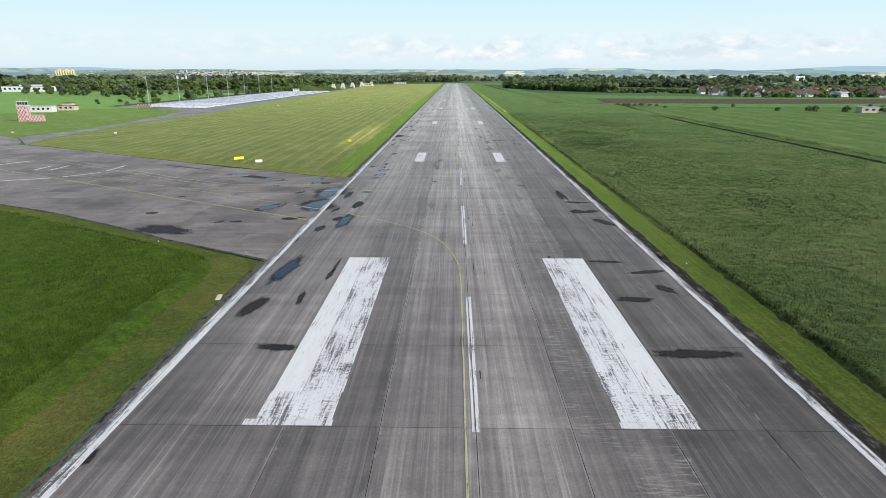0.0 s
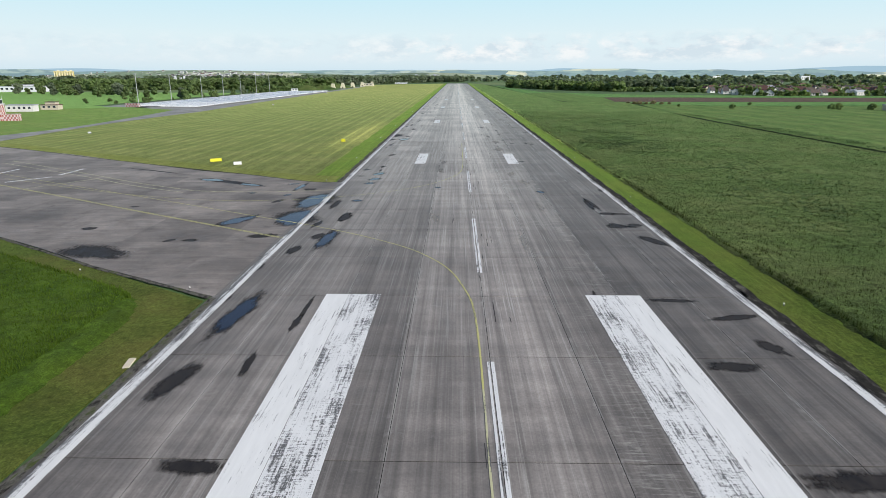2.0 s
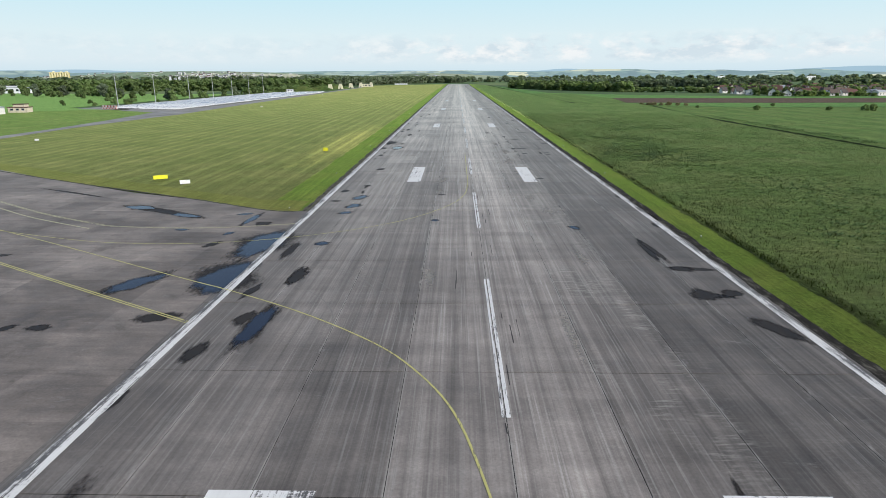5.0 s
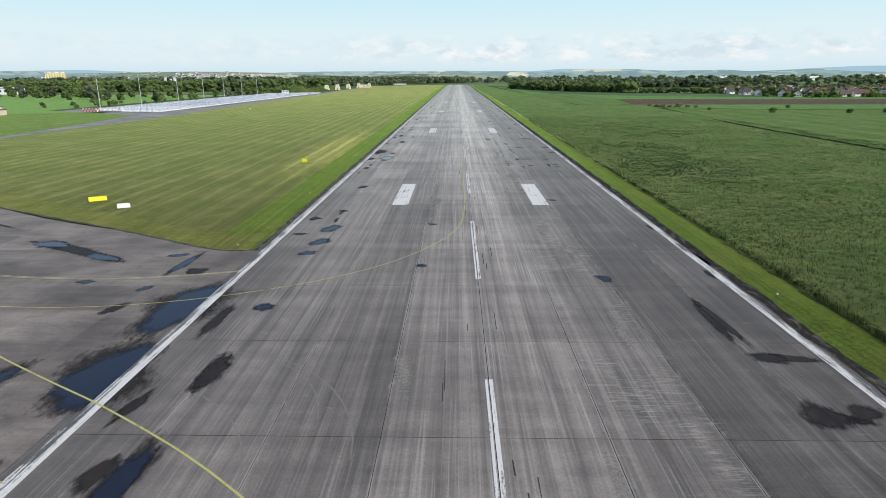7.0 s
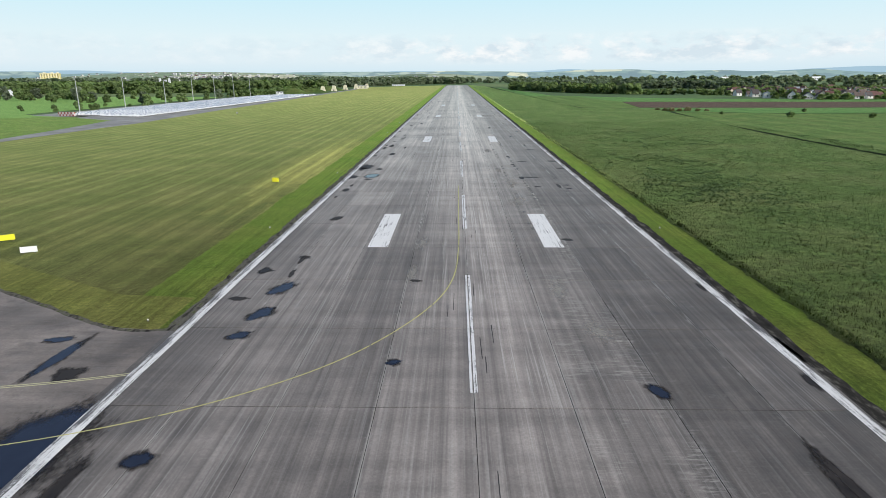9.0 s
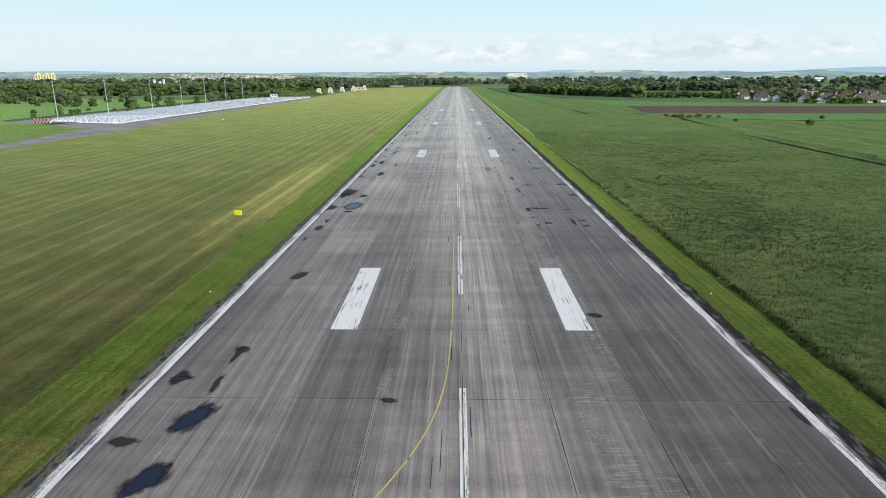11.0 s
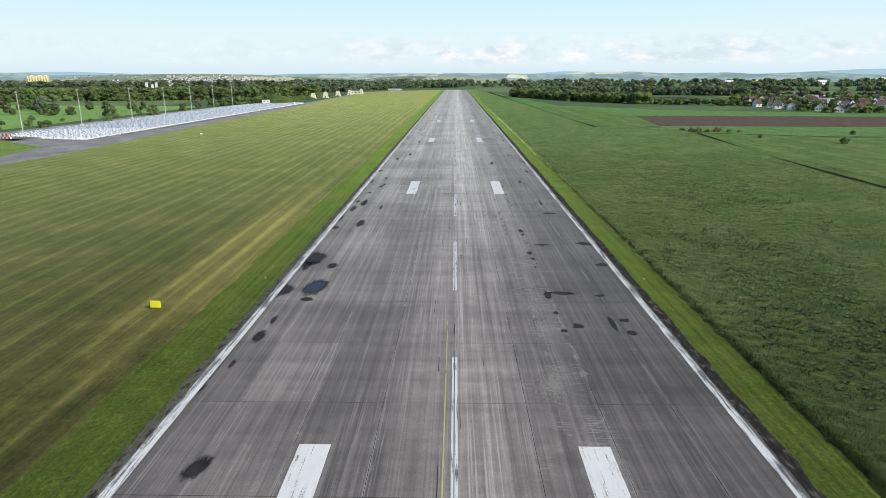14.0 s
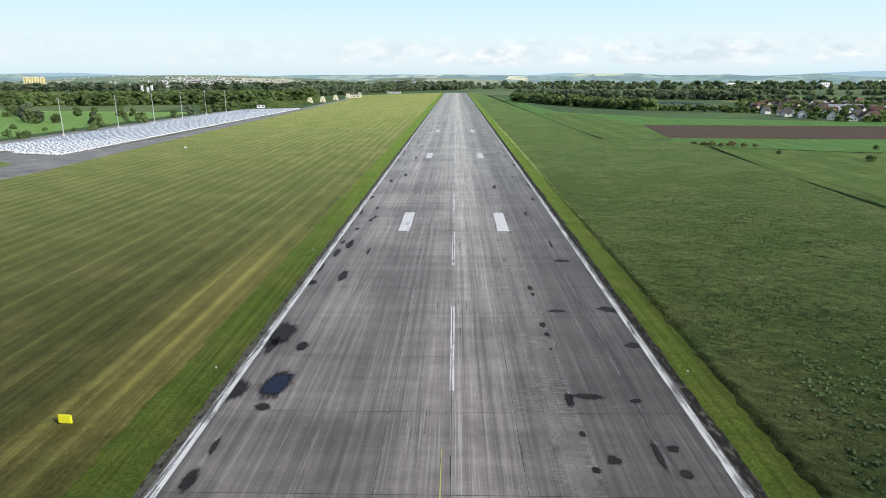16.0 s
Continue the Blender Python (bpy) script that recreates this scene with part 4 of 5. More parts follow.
damp(14.5, 284.0, 1.5, 0.5, 90)
damp(14.6, 280.5, 1.1, 0.4, 90)
damp(14.6, 234.6, 0.7, 0.4, 90)
damp(14.7, 228.0, 0.6, 0.5, 90)
damp(16.9, 229.7, 0.9, 0.8, 90)
damp(22.6, 242.0, 0.8, 0.6, 0)
damp(21.8, 230.7, 3.0, 0.4, 90)
damp(23.7, 231.9, 0.8, 0.7, 0)
damp(17.6, 272.1, 1.7, 0.7, 0)
damp(26.7, 273.0, 2.2, 1.3, 0)
damp(26.7, 258.3, 1.3, 1.0, 0)
damp(23.5, 302.0, 1.8, 1.1, 0)
damp(23.6, 227.5, 0.9, 0.7, 90)
damp(15.5, 183.0, 0.9, 0.8, 16)
damp(-26.0, 156.7, 1.3, 0.7, 0)
damp(-26.0, 166.9, 1.2, 0.6, 11)
damp(-22.3, 173.2, 0.7, 1.1, 63)
damp(-18.6, 69.0, 3.0, 0.35, 90)
damp(-18.7, 65.1, 2.4, 0.4, 90)
damp(-20.5, 56.0, 2.8, 0.4, 90)
damp(-22.5, 172.0, 2.0, 0.35, 90)
damp(-26.1, 167.1, 1.6, 0.8, 90)
damp(-22.3, 166.0, 1.8, 0.4, 90)
damp(-26.5, 217.6, 1.3, 0.3, 90)
damp(-26.7, 257.1, 3.0, 0.7, 90)
damp(12.4, 72.3, 2.6, 0.35, 90)
pale(11.0, 213.0, 7.0, 2.0, 86)
pale(11.5, 236.0, 6.0, 1.8, 92)
pale(9.8, 256.0, 5.0, 1.2, 90)
pale(-6.4, 181.0, 4.5, 0.9, 84)
pale(-6.9, 166.0, 5.0, 0.8, 90)
pale(12.5, 148.0, 4.0, 1.4, 100)
pale(10.5, 160.0, 5.0, 1.0, 88)
pale(-6.6, 112.0, 4.0, 0.9, 90)
pale(9.0, 300.0, 6.0, 1.4, 90)
pale(12.6, 120.0, 4.0, 0.8, 92)
pale(6.9, 96.0, 7.0, 0.5, 90)
# small damp patches along both edges of the runway
rd = random.Random(77)
for i in range(52):
    y = 305 + 440 * rd.random() ** 1.25
    x = rd.choice((-27.0, -25.0, -22.5, -27.5, -19.0)) + rd.uniform(-1.2, 1.2)
    damp(x, y, rd.uniform(0.2, 0.8), rd.uniform(1.2, 4.6), rd.uniform(-3, 3))
for i in range(34):
    y = 312 + 380 * rd.random() ** 1.25
    x = rd.choice((26.5, 24.0, 21.0, 27.5, 14.8)) + rd.uniform(-1.0, 1.0)
    damp(x, y, rd.uniform(0.2, 0.7), rd.uniform(1.0, 4.0), rd.uniform(-3, 3))
for i in range(26):
    damp(rd.uniform(27.3, 29.0) * rd.choice((-1, 1)), rd.uniform(20, 420), rd.uniform(0.3, 0.7), rd.uniform(1.0, 3.5), 0)
# crumbled pale edges of the lengthwise joint
for i in range(60):
    pale(rd.choice((14.7, 14.7, 11.1)) + rd.gauss(0, 0.12), rd.uniform(190, 350), rd.uniform(0.3, 0.6), rd.uniform(0.6, 2.2), rd.uniform(-4, 4))

# ---- standing grass ----
def blades(name, n, x0, x1, y0, y1, inside, base, tall, material, label, seed, clumps=0.5):
    """Loose blades and leaning stems of tall grass, thicker in clumps."""
    r = np.random.RandomState(seed)
    x, y = x0 + (x1 - x0) * r.rand(n) ** 1.4, y0 + (y1 - y0) * r.rand(n)
    keep = (inside(x, y) > 0.0) & (r.rand(n) < (1 - clumps) + clumps * 1.6 * smooth_noise(x, y, 2.1, seed) * smooth_noise(x, y, 9.0, seed + 1) * 1.6)
    keep &= r.rand(n) < np.clip(1.25 - (y - y0) / (y1 - y0), 0, 1)
    x, y = x[keep], y[keep]
    m = len(x)
    a, h = r.rand(m) * 6.2832, tall * (0.55 + 0.75 * r.rand(m))
    w = 0.05 + 0.07 * r.rand(m)
    lx, ly = h * 0.55 * (r.rand(m) - 0.5), h * 0.55 * (r.rand(m) - 0.5)
    v = np.empty((m, 3, 3))
    v[:, 0] = np.stack([x - w * np.cos(a), y - w * np.sin(a), np.full(m, base)], 1)
    v[:, 1] = np.stack([x + w * np.cos(a), y + w * np.sin(a), np.full(m, base)], 1)
    v[:, 2] = np.stack([x + lx, y + ly, base + h], 1)
    f = np.arange(3 * m).reshape(m, 3)
    return tagged(new(name, arrays_mesh(name, v.reshape(-1, 3), f, material)), label, "grass", kind="stuff")


blades("meadow_grass", 300000, 35.0, 128, 0, 425, lambda x, y: np.minimum(x - 35.2, ditch_x(y) - 0.8 - x), 0.2, 0.5, M_BLADE, "tall seeding meadow grass in uneven clumps", 61, 0.6)
blades("lush_meadow_grass", 330000, -38.3, -100, 5, 120, lush_edge, 0.2, 0.55, M_BLADEL, "lush tall bright green grass blades", 71, 0.6)


def tufts(name, n, area, size, material, label, seed, leaves=9):
    """Broad-leaved weeds: rosettes of splayed leaves, gathered in drifts."""
    r = np.random.RandomState(seed)
    x0, x1, y0, y1 = area
    x, y = x0 + (x1 - x0) * r.rand(n), y0 + (y1 - y0) * r.rand(n)
    u, w = (x - x0) / (x1 - x0) * 2 - 1, (y - y0) / (y1 - y0) * 2 - 1
    keep = r.rand(n) < np.clip(1.2 - u * u - w * w, 0, 1) * np.clip(smooth_noise(x, y, 5.0, seed) * 2.4 - 0.6, 0, 1)
    x, y = np.repeat(x[keep], leaves), np.repeat(y[keep], leaves)
    m = len(x)
    a, q = r.rand(m) * 6.2832, size * (0.6 + 0.7 * r.rand(m))
    ca, sa, b = np.cos(a), np.sin(a), 0.28 * q
    z0, z1 = np.full(m, 0.4), 0.56 + q * (0.2 + 0.4 * r.rand(m))
    v = np.empty((m, 4, 3))
    v[:, 0] = np.stack([x, y, z0], 1)
    v[:, 1] = np.stack([x + 0.55 * q * ca - b * sa, y + 0.55 * q * sa + b * ca, z1], 1)
    v[:, 2] = np.stack([x + q * ca, y + q * sa, z1 - 0.1 * q], 1)
    v[:, 3] = np.stack([x + 0.55 * q * ca + b * sa, y + 0.55 * q * sa - b * ca, z1], 1)
    return tagged(new(name, arrays_mesh(name, v.reshape(-1, 3), np.arange(4 * m).reshape(m, 4), material)), label, "weeds", kind="stuff")


for area, n, seed in (((38, 72, 190, 290), 2600, 81), ((46, 84, 90, 190), 1500, 82), ((50, 100, 280, 380), 1200, 83)):
    tufts("broad_weeds", n, area, 0.42, M_TUFT, "bluish green broad-leaved weeds in the meadow", seed)
tufts("ditch_reeds", 2600, (131.5, 142, 150, 400), 0.4, M_TUFT, "grey-green reeds and weeds along the ditch", 84)


# ---- trees ----
def tree_arrays(seed, height, spread, clumps=220, leaf=0.9, low=0.22):
    """Leaf clumps of a crown: small tilted quads on several uneven lobes. Returns vertices and quads."""
    r = np.random.RandomState(seed)
    lobes = []
    for i in range(12 + seed % 5):
        a, q = r.rand() * 6.28, spread * (0.1 + 0.6 * r.rand() ** 0.7)
        z = height * (low + 0.12 + (0.7 - low) * r.rand())
        lobes.append((q * math.cos(a), q * math.sin(a), z, spread * (0.2 + 0.24 * r.rand()) * (1.2 - 0.5 * z / height)))
    lobes.append((0, 0, height * 0.8, spread * 0.42))
    v, f = [], []
    for i in range(clumps):
        cx, cy, cz, rad = lobes[i % len(lobes)]
        d = r.randn(3)
        d /= np.linalg.norm(d) + 1e-6
        c = np.array([cx, cy, cz]) + d * rad * (0.5 + 0.6 * r.rand()) * np.array([1, 1, 0.9])
        e = d + np.array([0, 0, 0.35]) + 0.38 * r.randn(3)
        u = np.cross(e, r.randn(3))
        u /= np.linalg.norm(u) + 1e-6
        w = np.cross(e, u)
        w /= np.linalg.norm(w) + 1e-6
        s = leaf * (0.6 + 0.8 * r.rand())
        k = len(v)
        v += [c - u * s - w * s * 0.6, c + u * s * 0.7 - w * s, c + u * s + w * s * 0.7, c - u * s * 0.6 + w * s]
        f.append((k, k + 1, k + 2, k + 3))
    return np.array(v), np.array(f)


def tree(name, seed, height, spread, material, label, m, group="", clumps=420, leaf=0.75, low=0.22):
    e = empty(name, m, label, name.replace("_", " ") if name == "bush" else "tree", group)
    v, f = tree_arrays(seed, height, spread, clumps, leaf, low)
    c = new("crown", arrays_mesh("crown", v, f, material))
    c.parent = e
    r = random.Random(seed)
    b = bmesh.new()
    cyl(b, (0, 0, -0.2), (0.1, 0, height * 0.55), height * 0.028, height * 0.014, 7)
    for i in range(4):
        a = r.random() * 6.28
        z = height * (0.25 + 0.08 * i)
        cyl(b, (0.05, 0, z), (spread * 0.45 * math.cos(a), spread * 0.45 * math.sin(a), z + height * 0.25), height * 0.012, height * 0.005, 5)
    part("trunk", b, M_BARK, e)
    return e


protos = [
    tree("tree", 3, 13, 6.5, M_LEAF, "broad leafy green tree", pose(-330, 790, 0), "trees by the car yard", 1700, 0.62, 0.0),
    tree("tree", 4, 15, 6.5, M_LEAF_HAZED, "tall dark green tree", pose(-395, 742, 0), "trees by the car yard", 1700, 0.66, 0.02),
    tree("tree", 8, 10, 5.2, M_LEAF, "rounded leafy green tree", pose(-293, 682, 0), "trees by the car yard", 1500, 0.56, -0.02),
]
bush = tree("bush", 6, 4.5, 3.6, M_LEAF, "low wide green bush in the field", pose(-287, 585, 0), "field bushes", 900, 0.42, -0.1)
rt = random.Random(5)
for x, y, s, k in ((-300, 690, 0.8, 1), (-282, 726, 0.7, 2), (-278, 731, 0.6, 0), (-368, 722, 0.9, 1), (-382, 728, 0.8, 0), (-360, 735, 0.7, 2), (-295, 760, 0.6, 0), (-283, 800, 0.8, 2), (-288, 850, 0.9, 1), (-279, 880, 0.8, 0), (-294, 905, 0.9, 2), (-430, 800, 1.0, 1), (-445, 812, 0.9, 0), (-520, 830, 0.9, 2), (-505, 842, 1.0, 1), (-560, 850, 1.2, 0), (-575, 845, 0.9, 2), (-600, 862, 1.0, 1), (-330, 560, 0.5, 2), (-470, 835, 1.0, 0), (-507, 791, 1.0, 1), (-491, 793, 1.15, 0), (-477, 790, 0.8, 2), (-463, 815, 0.9, 0), (-452, 818, 0.8, 2), (-393, 821, 0.8, 0), (-385, 838, 0.9, 2), (-336, 822, 0.7, 0), (-417, 732, 0.9, 0), (-286, 577, 0.42, 2), (-277, 649, 0.5, 0), (-293, 728, 0.55, 2), (-367, 716, 0.75, 0), (-356, 724, 0.7, 2)):
    copy_thing(protos[k], pose(x, y, 0, 0, 0, rt.random() * 360) @ Matrix.Scale(s * 1.0, 4)).scale = (s, s, s * (0.85 + 0.3 * rt.random()))
for x, y, s in ((-303, 590, 1.0), (-310, 640, 0.6), (-288, 640, 0.5), (-330, 600, 0.7), (-276, 640, 0.5), (-300, 555, 0.6), (-258, 510, 0.4), (-345, 655, 0.8), (302, 437, 1.1), (285, 452, 0.9), (262, 460, 0.8), (268, 462, 0.9), (240, 462, 0.6), (196, 468, 0.7), (168, 498, 0.4), (232, 520, 0.5), (318, 470, 0.7)):
    copy_thing(bush, pose(x, y, 0, 0, 0, rt.random() * 360)).scale = (s, s, s)
M_STRAW = foliage("dry_weeds", (0.16, 0.14, 0.07), (0.3, 0.27, 0.16))
weed = tree("bush", 15, 2.2, 3.0, M_STRAW, "dry pale weeds at the field corner", pose(146, 541, 0), "dry weeds", 500, 0.25, -0.1)
for x, y, s in ((150, 540, 1.1), (155, 538, 0.9), (161, 539, 1.2), (167, 536, 0.8), (142, 545, 0.8), (173, 535, 0.7)):
    copy_thing(weed, pose(x, y, 0, 0, 0, x * 7)).scale = (s, s, s)
for x, y, s, k in ((297, 445, 0.45, 0), (262, 452, 0.4, 2)):
    copy_thing(protos[k], pose(x, y, 0, 0, 0, rt.random() * 360)).scale = (s, s, s)


def woods(name, spots, material, label, seed, clumps=280, leaf=1.5):
    """A far wood: many small uneven crowns on trunks hidden among them, as one object."""
    r = np.random.RandomState(seed)
    base = [tree_arrays(100 + seed * 10 + q, 1.0, 0.5, clumps, 0.165 * (130 / clumps) ** 0.42, -0.02) for q in range(5)]
    V, F, k = [], [], 0
    for x, y, h in spots:
        v, f = base[r.randint(5)]
        a = r.rand() * 6.28
        c, s = math.cos(a), math.sin(a)
        wid = h * (1.05 + 0.6 * r.rand())
        V.append(np.stack([x + wid * (v[:, 0] * c - v[:, 1] * s), y + wid * (v[:, 0] * s + v[:, 1] * c), v[:, 2] * h], 1))
        F.append(f + k)
        k += len(v)
    return tagged(new(name, arrays_mesh(name, np.concatenate(V), np.concatenate(F), material)), label, "trees", kind="stuff")


def belt(pts, n, depth, h, seed):
    """Spots along a polyline, scattered behind it."""
    r = np.random.RandomState(seed)
    out = []
    seg = [(Vector(a), Vector(b)) for a, b in zip(pts, pts[1:])]
    tot = sum((b - a).length for a, b in seg)
    for a, b in seg:
        for i in range(int(n * (b - a).length / tot)):
            p = a.lerp(b, r.rand())
            out.append((p.x + (r.rand() - 0.5) * 12, p.y + depth * r.rand() ** 1.3, h * (0.6 + 0.6 * r.rand())))
    return out


woods("wood_west", belt([(-1100, 1010), (-700, 1010), (-480, 1090), (-330, 1120), (-275, 1200)], 520, 260, 17, 1), M_LEAF, "mixed green wood behind the airfield", 1, 520)
woods("wood_west_far", belt([(-330, 1350), (-290, 1600), (-200, 1900), (-110, 2150), (20, 2250)], 420, 260, 20, 2), M_LEAF_HAZED, "dark wood beyond the end of the runway", 2)
woods("wood_horizon_west", belt([(-3000, 1750), (-1500, 2000), (-700, 2050), (-200, 2350)], 520, 600, 22, 3), M_LEAF_HAZED, "far dark woods in the plain", 3, 110)
woods("wood_horizon_east", belt([(0, 2450), (500, 2300), (1200, 2250), (2000, 2100), (3400, 1900)], 520, 260, 15, 4), M_LEAF_HAZED, "far dark woods in the plain", 4, 110)
woods("wood_horizon_back", belt([(-2600, 3000), (0, 3300), (2600, 2900)], 420, 500, 22, 9), M_LEAF_HAZED, "far dark woods in the plain", 9, 70)
woods("wood_east", belt([(103, 1240), (150, 1090), (190, 1000), (238, 935)], 130, 55, 13, 5), M_LEAF, "green copse at the field's end", 5, 700)
woods("wood_lake", belt([(245, 935), (330, 885), (420, 860)], 60, 26, 7, 6), M_LEAF, "green trees along the lake", 6)
woods("wood_behind_lake", belt([(130, 1450), (330, 1340), (520, 1280)], 190, 160, 14, 7), M_LEAF_HAZED, "dark trees behind the lake", 7)
woods("village_trees", [(325 + 420 * a + 90 * b, 748 + 400 * b, 2.5 + 7.5 * c * c) for a, b, c in np.random.RandomState(8).rand(620, 3)] + [(330 + 260 * a, 736 + 14 * b, 3 + 4 * c) for a, b, c in np.random.RandomState(28).rand(46, 3)] + [(560 + 90 * a, 660 + 50 * b, 9 + 5 * c) for a, b, c in np.random.RandomState(18).rand(26, 3)], M_LEAF, "garden trees between village houses", 8, 240)
woods("wood_behind_village", belt([(520, 1250), (800, 1190), (1200, 1120)], 170, 40, 9, 13), M_LEAF_HAZED, "dark trees behind the village", 13, 200)
woods("wood_plain_east", belt([(480, 1620), (900, 1580), (1500, 1450), (2300, 1300)], 260, 120, 12, 14), M_LEAF_HAZED, "dark hedgerow trees in the eastern plain", 14, 120)
woods("hedge_west", belt([(-285, 905), (-275, 990), (-262, 1080)], 46, 30, 9, 12), M_LEAF, "scrubby hedge beside the car yard", 12)

# lake; the sky's pale reflection is partly put into its base colour
lake = sheet("lake", [(215, 1105), (300, 1085), (380, 1110), (370, 1190), (260, 1205)], 0.1, water("sky_tinted_lake_water", (0.14, 0.19, 0.24), 0.06), "pale blue lake among the trees", "water", 0.2)

# ---- buildings ----
M_WALLS = [plain("white_render_wall", (0.72, 0.71, 0.68), 0.85), plain("cream_render_wall", (0.6, 0.54, 0.42), 0.85), plain("brick_red_wall", (0.24, 0.12, 0.09), 0.85)]
M_ROOFS = [plain("dark_tile_roof", (0.07, 0.06, 0.06), 0.8), plain("red_tile_roof", (0.11, 0.052, 0.042), 0.8), plain("brown_tile_roof", (0.1, 0.075, 0.065), 0.8), plain("grey_sheet_roof", (0.4, 0.42, 0.45), 0.6)]
M_TOWN = plain("greyish_town_wall", (0.5, 0.51, 0.5), 0.85)
M_PANE = plain("dark_window", (0.03, 0.04, 0.05), 0.15)
M_FRAME = plain("white_window_frame", (0.75, 0.75, 0.74), 0.5)
M_SHEETW = plain("white_cladding", (0.72, 0.74, 0.76), 0.5)
M_PANEL = plain("yellow_panel_wall", (0.62, 0.54, 0.22), 0.8)
M_PANELB = plain("pale_panel_wall", (0.7, 0.66, 0.5), 0.8)


def window(parent, x, y, z, w, h, axis=0):
    """A window unit on a wall that faces -y (axis 0) or -x/+x (axis 1)."""
    b = bmesh.new()
    if axis == 0:
        box(b, x - w / 2, x + w / 2, y - 0.06, y + 0.05, z, z + h)
    else:
        box(b, x - 0.06, x + 0.06, y - w / 2, y + w / 2, z, z + h)
    fr = part("window", b, M_FRAME, parent)
    b = bmesh.new()
    if axis == 0:
        box(b, x - w / 2 + 0.1, x + w / 2 - 0.1, y - 0.09, y - 0.03, z + 0.1, z + h - 0.1)
    else:
        box(b, x - 0.09, x + 0.09, y - w / 2 + 0.1, y + w / 2 - 0.1, z + 0.1, z + h - 0.1)
    part("pane", b, M_PANE, fr)


def gable_house(m, lx, ly, wall_h, roof_h, wall, roof, label, group="", along_x=True, name="house"):
    e = empty(name, m, label, "house", group)
    b = bmesh.new()
    x, y = lx / 2, ly / 2
    if along_x:
        prof = [(-y, 0), (y, 0), (y, wall_h), (0, wall_h + roof_h), (-y, wall_h)]
        ends = [[b.verts.new((s * x, p, z)) for p, z in prof] for s in (-1, 1)]
    else:
        prof = [(-x, 0), (x, 0), (x, wall_h), (0, wall_h + roof_h), (-x, wall_h)]
        ends = [[b.verts.new((p, s * y, z)) for p, z in prof] for s in (1, -1)]
    b.faces.new(ends[0])
    b.faces.new(ends[1][::-1])
    for i in range(5):
        b.faces.new([ends[0][i], ends[1][i], ends[1][(i + 1) % 5], ends[0][(i + 1) % 5]])
    bmesh.ops.recalc_face_normals(b, faces=b.faces)
    part("wall", b, wall, e)
    b = bmesh.new()
    o, t = 0.5, 0.25
    for s in (-1, 1):
        half, run = (y, x) if along_x else (x, y)
        a0, a1 = (0.0, wall_h + roof_h + 0.05), (s * (half + o), wall_h - roof_h * o / half + 0.05)
        q = []
        for dz in (0, t):
            for r_ in (-run - o, run + o):
                for p, z in (a0, a1):
                    q.append(b.verts.new((r_, p, z + dz) if along_x else (p, r_, z + dz)))
        for f in ((0, 1, 3, 2), (4, 6, 7, 5), (0, 2, 6, 4), (1, 5, 7, 3), (0, 4, 5, 1), (2, 3, 7, 6)):
            b.faces.new([q[i] for i in f])
    bmesh.ops.recalc_face_normals(b, faces=b.faces)
    rf = part("roof", b, roof, e)
    b = bmesh.new()
    box(b, x * 0.3, x * 0.3 + 0.7, -0.35 + y * 0.2, 0.35 + y * 0.2, wall_h, wall_h + roof_h + 1.1)
    part("chimney", b, M_WALLS[2], rf)
    for i in (-1, 0, 1):
        window(e, i * lx * 0.29, -y, 1.0, 1.3, 1.5)
        if wall_h > 4:
            window(e, i * lx * 0.29, -y, 3.6, 1.3, 1.4)
    window(e, -x, 0, 1.2, 1.3, 1.5, 1)
    return e


kinds = []
for i, (lx, ly, wh, rh, w, rf, ax, lab) in enumerate((
        (9, 7.5, 3.2, 3.8, 0, 0, False, "white gabled house with a dark tiled roof"),
        (11, 8, 4.4, 3.4, 1, 1, True, "cream house with a red tiled roof"),
        (10, 7.5, 3.0, 3.8, 0, 2, True, "white house with a brown tiled roof"),
        (13, 8, 3.2, 3.2, 2, 1, True, "red brick farmhouse with a red roof"),
        (14, 9, 4.0, 1.8, 0, 3, True, "pale hall with a grey sheet roof"))):
    kinds.append(gable_house(pose(360 + i * 27, 752 + (i * 37) % 23, 0, 0, 0, -20 + i * 9), lx, ly, wh, rh, M_WALLS[w], M_ROOFS[rf], lab, "village houses", ax))
rv = random.Random(12)
spots = []
while len(spots) < 190:
    x, y = 335 + 330 * rv.random(), 745 + 380 * rv.random() ** 1.15
    x += max(0.0, y - 900) * 0.45
    if x > 480:
        y -= (x - 480) * 0.3
    if all((x - a) ** 2 + (y - b) ** 2 > 11.5 ** 2 for a, b in spots + [(360 + i * 27, 752) for i in range(5)]):
        spots.append((x, y))
for x, y in spots:
    copy_thing(kinds[rv.choice((0, 0, 2, 2, 0, 0, 2, 3, 1, 4))], pose(x, y, 0, 0, 0, rv.choice((-25, -12, 10, 70, 85, 100)))).scale = (0.9, 0.9, 0.9 + 0.3 * rv.random())
for x, y in ((1000, 1750), (1060, 1720), (900, 1800), (1300, 1650), (780, 1850), (1250, 1500), (1420, 1480), (-780, 1000), (-745, 1030), (-720, 1015), (-815, 1020), (-850, 1040)):
    copy_thing(kinds[rv.choice((0, 1, 2, 3, 3))], pose(x, y, 0, 0, 0, rv.random() * 90)).scale = (1.1, 1.1, 1.1)


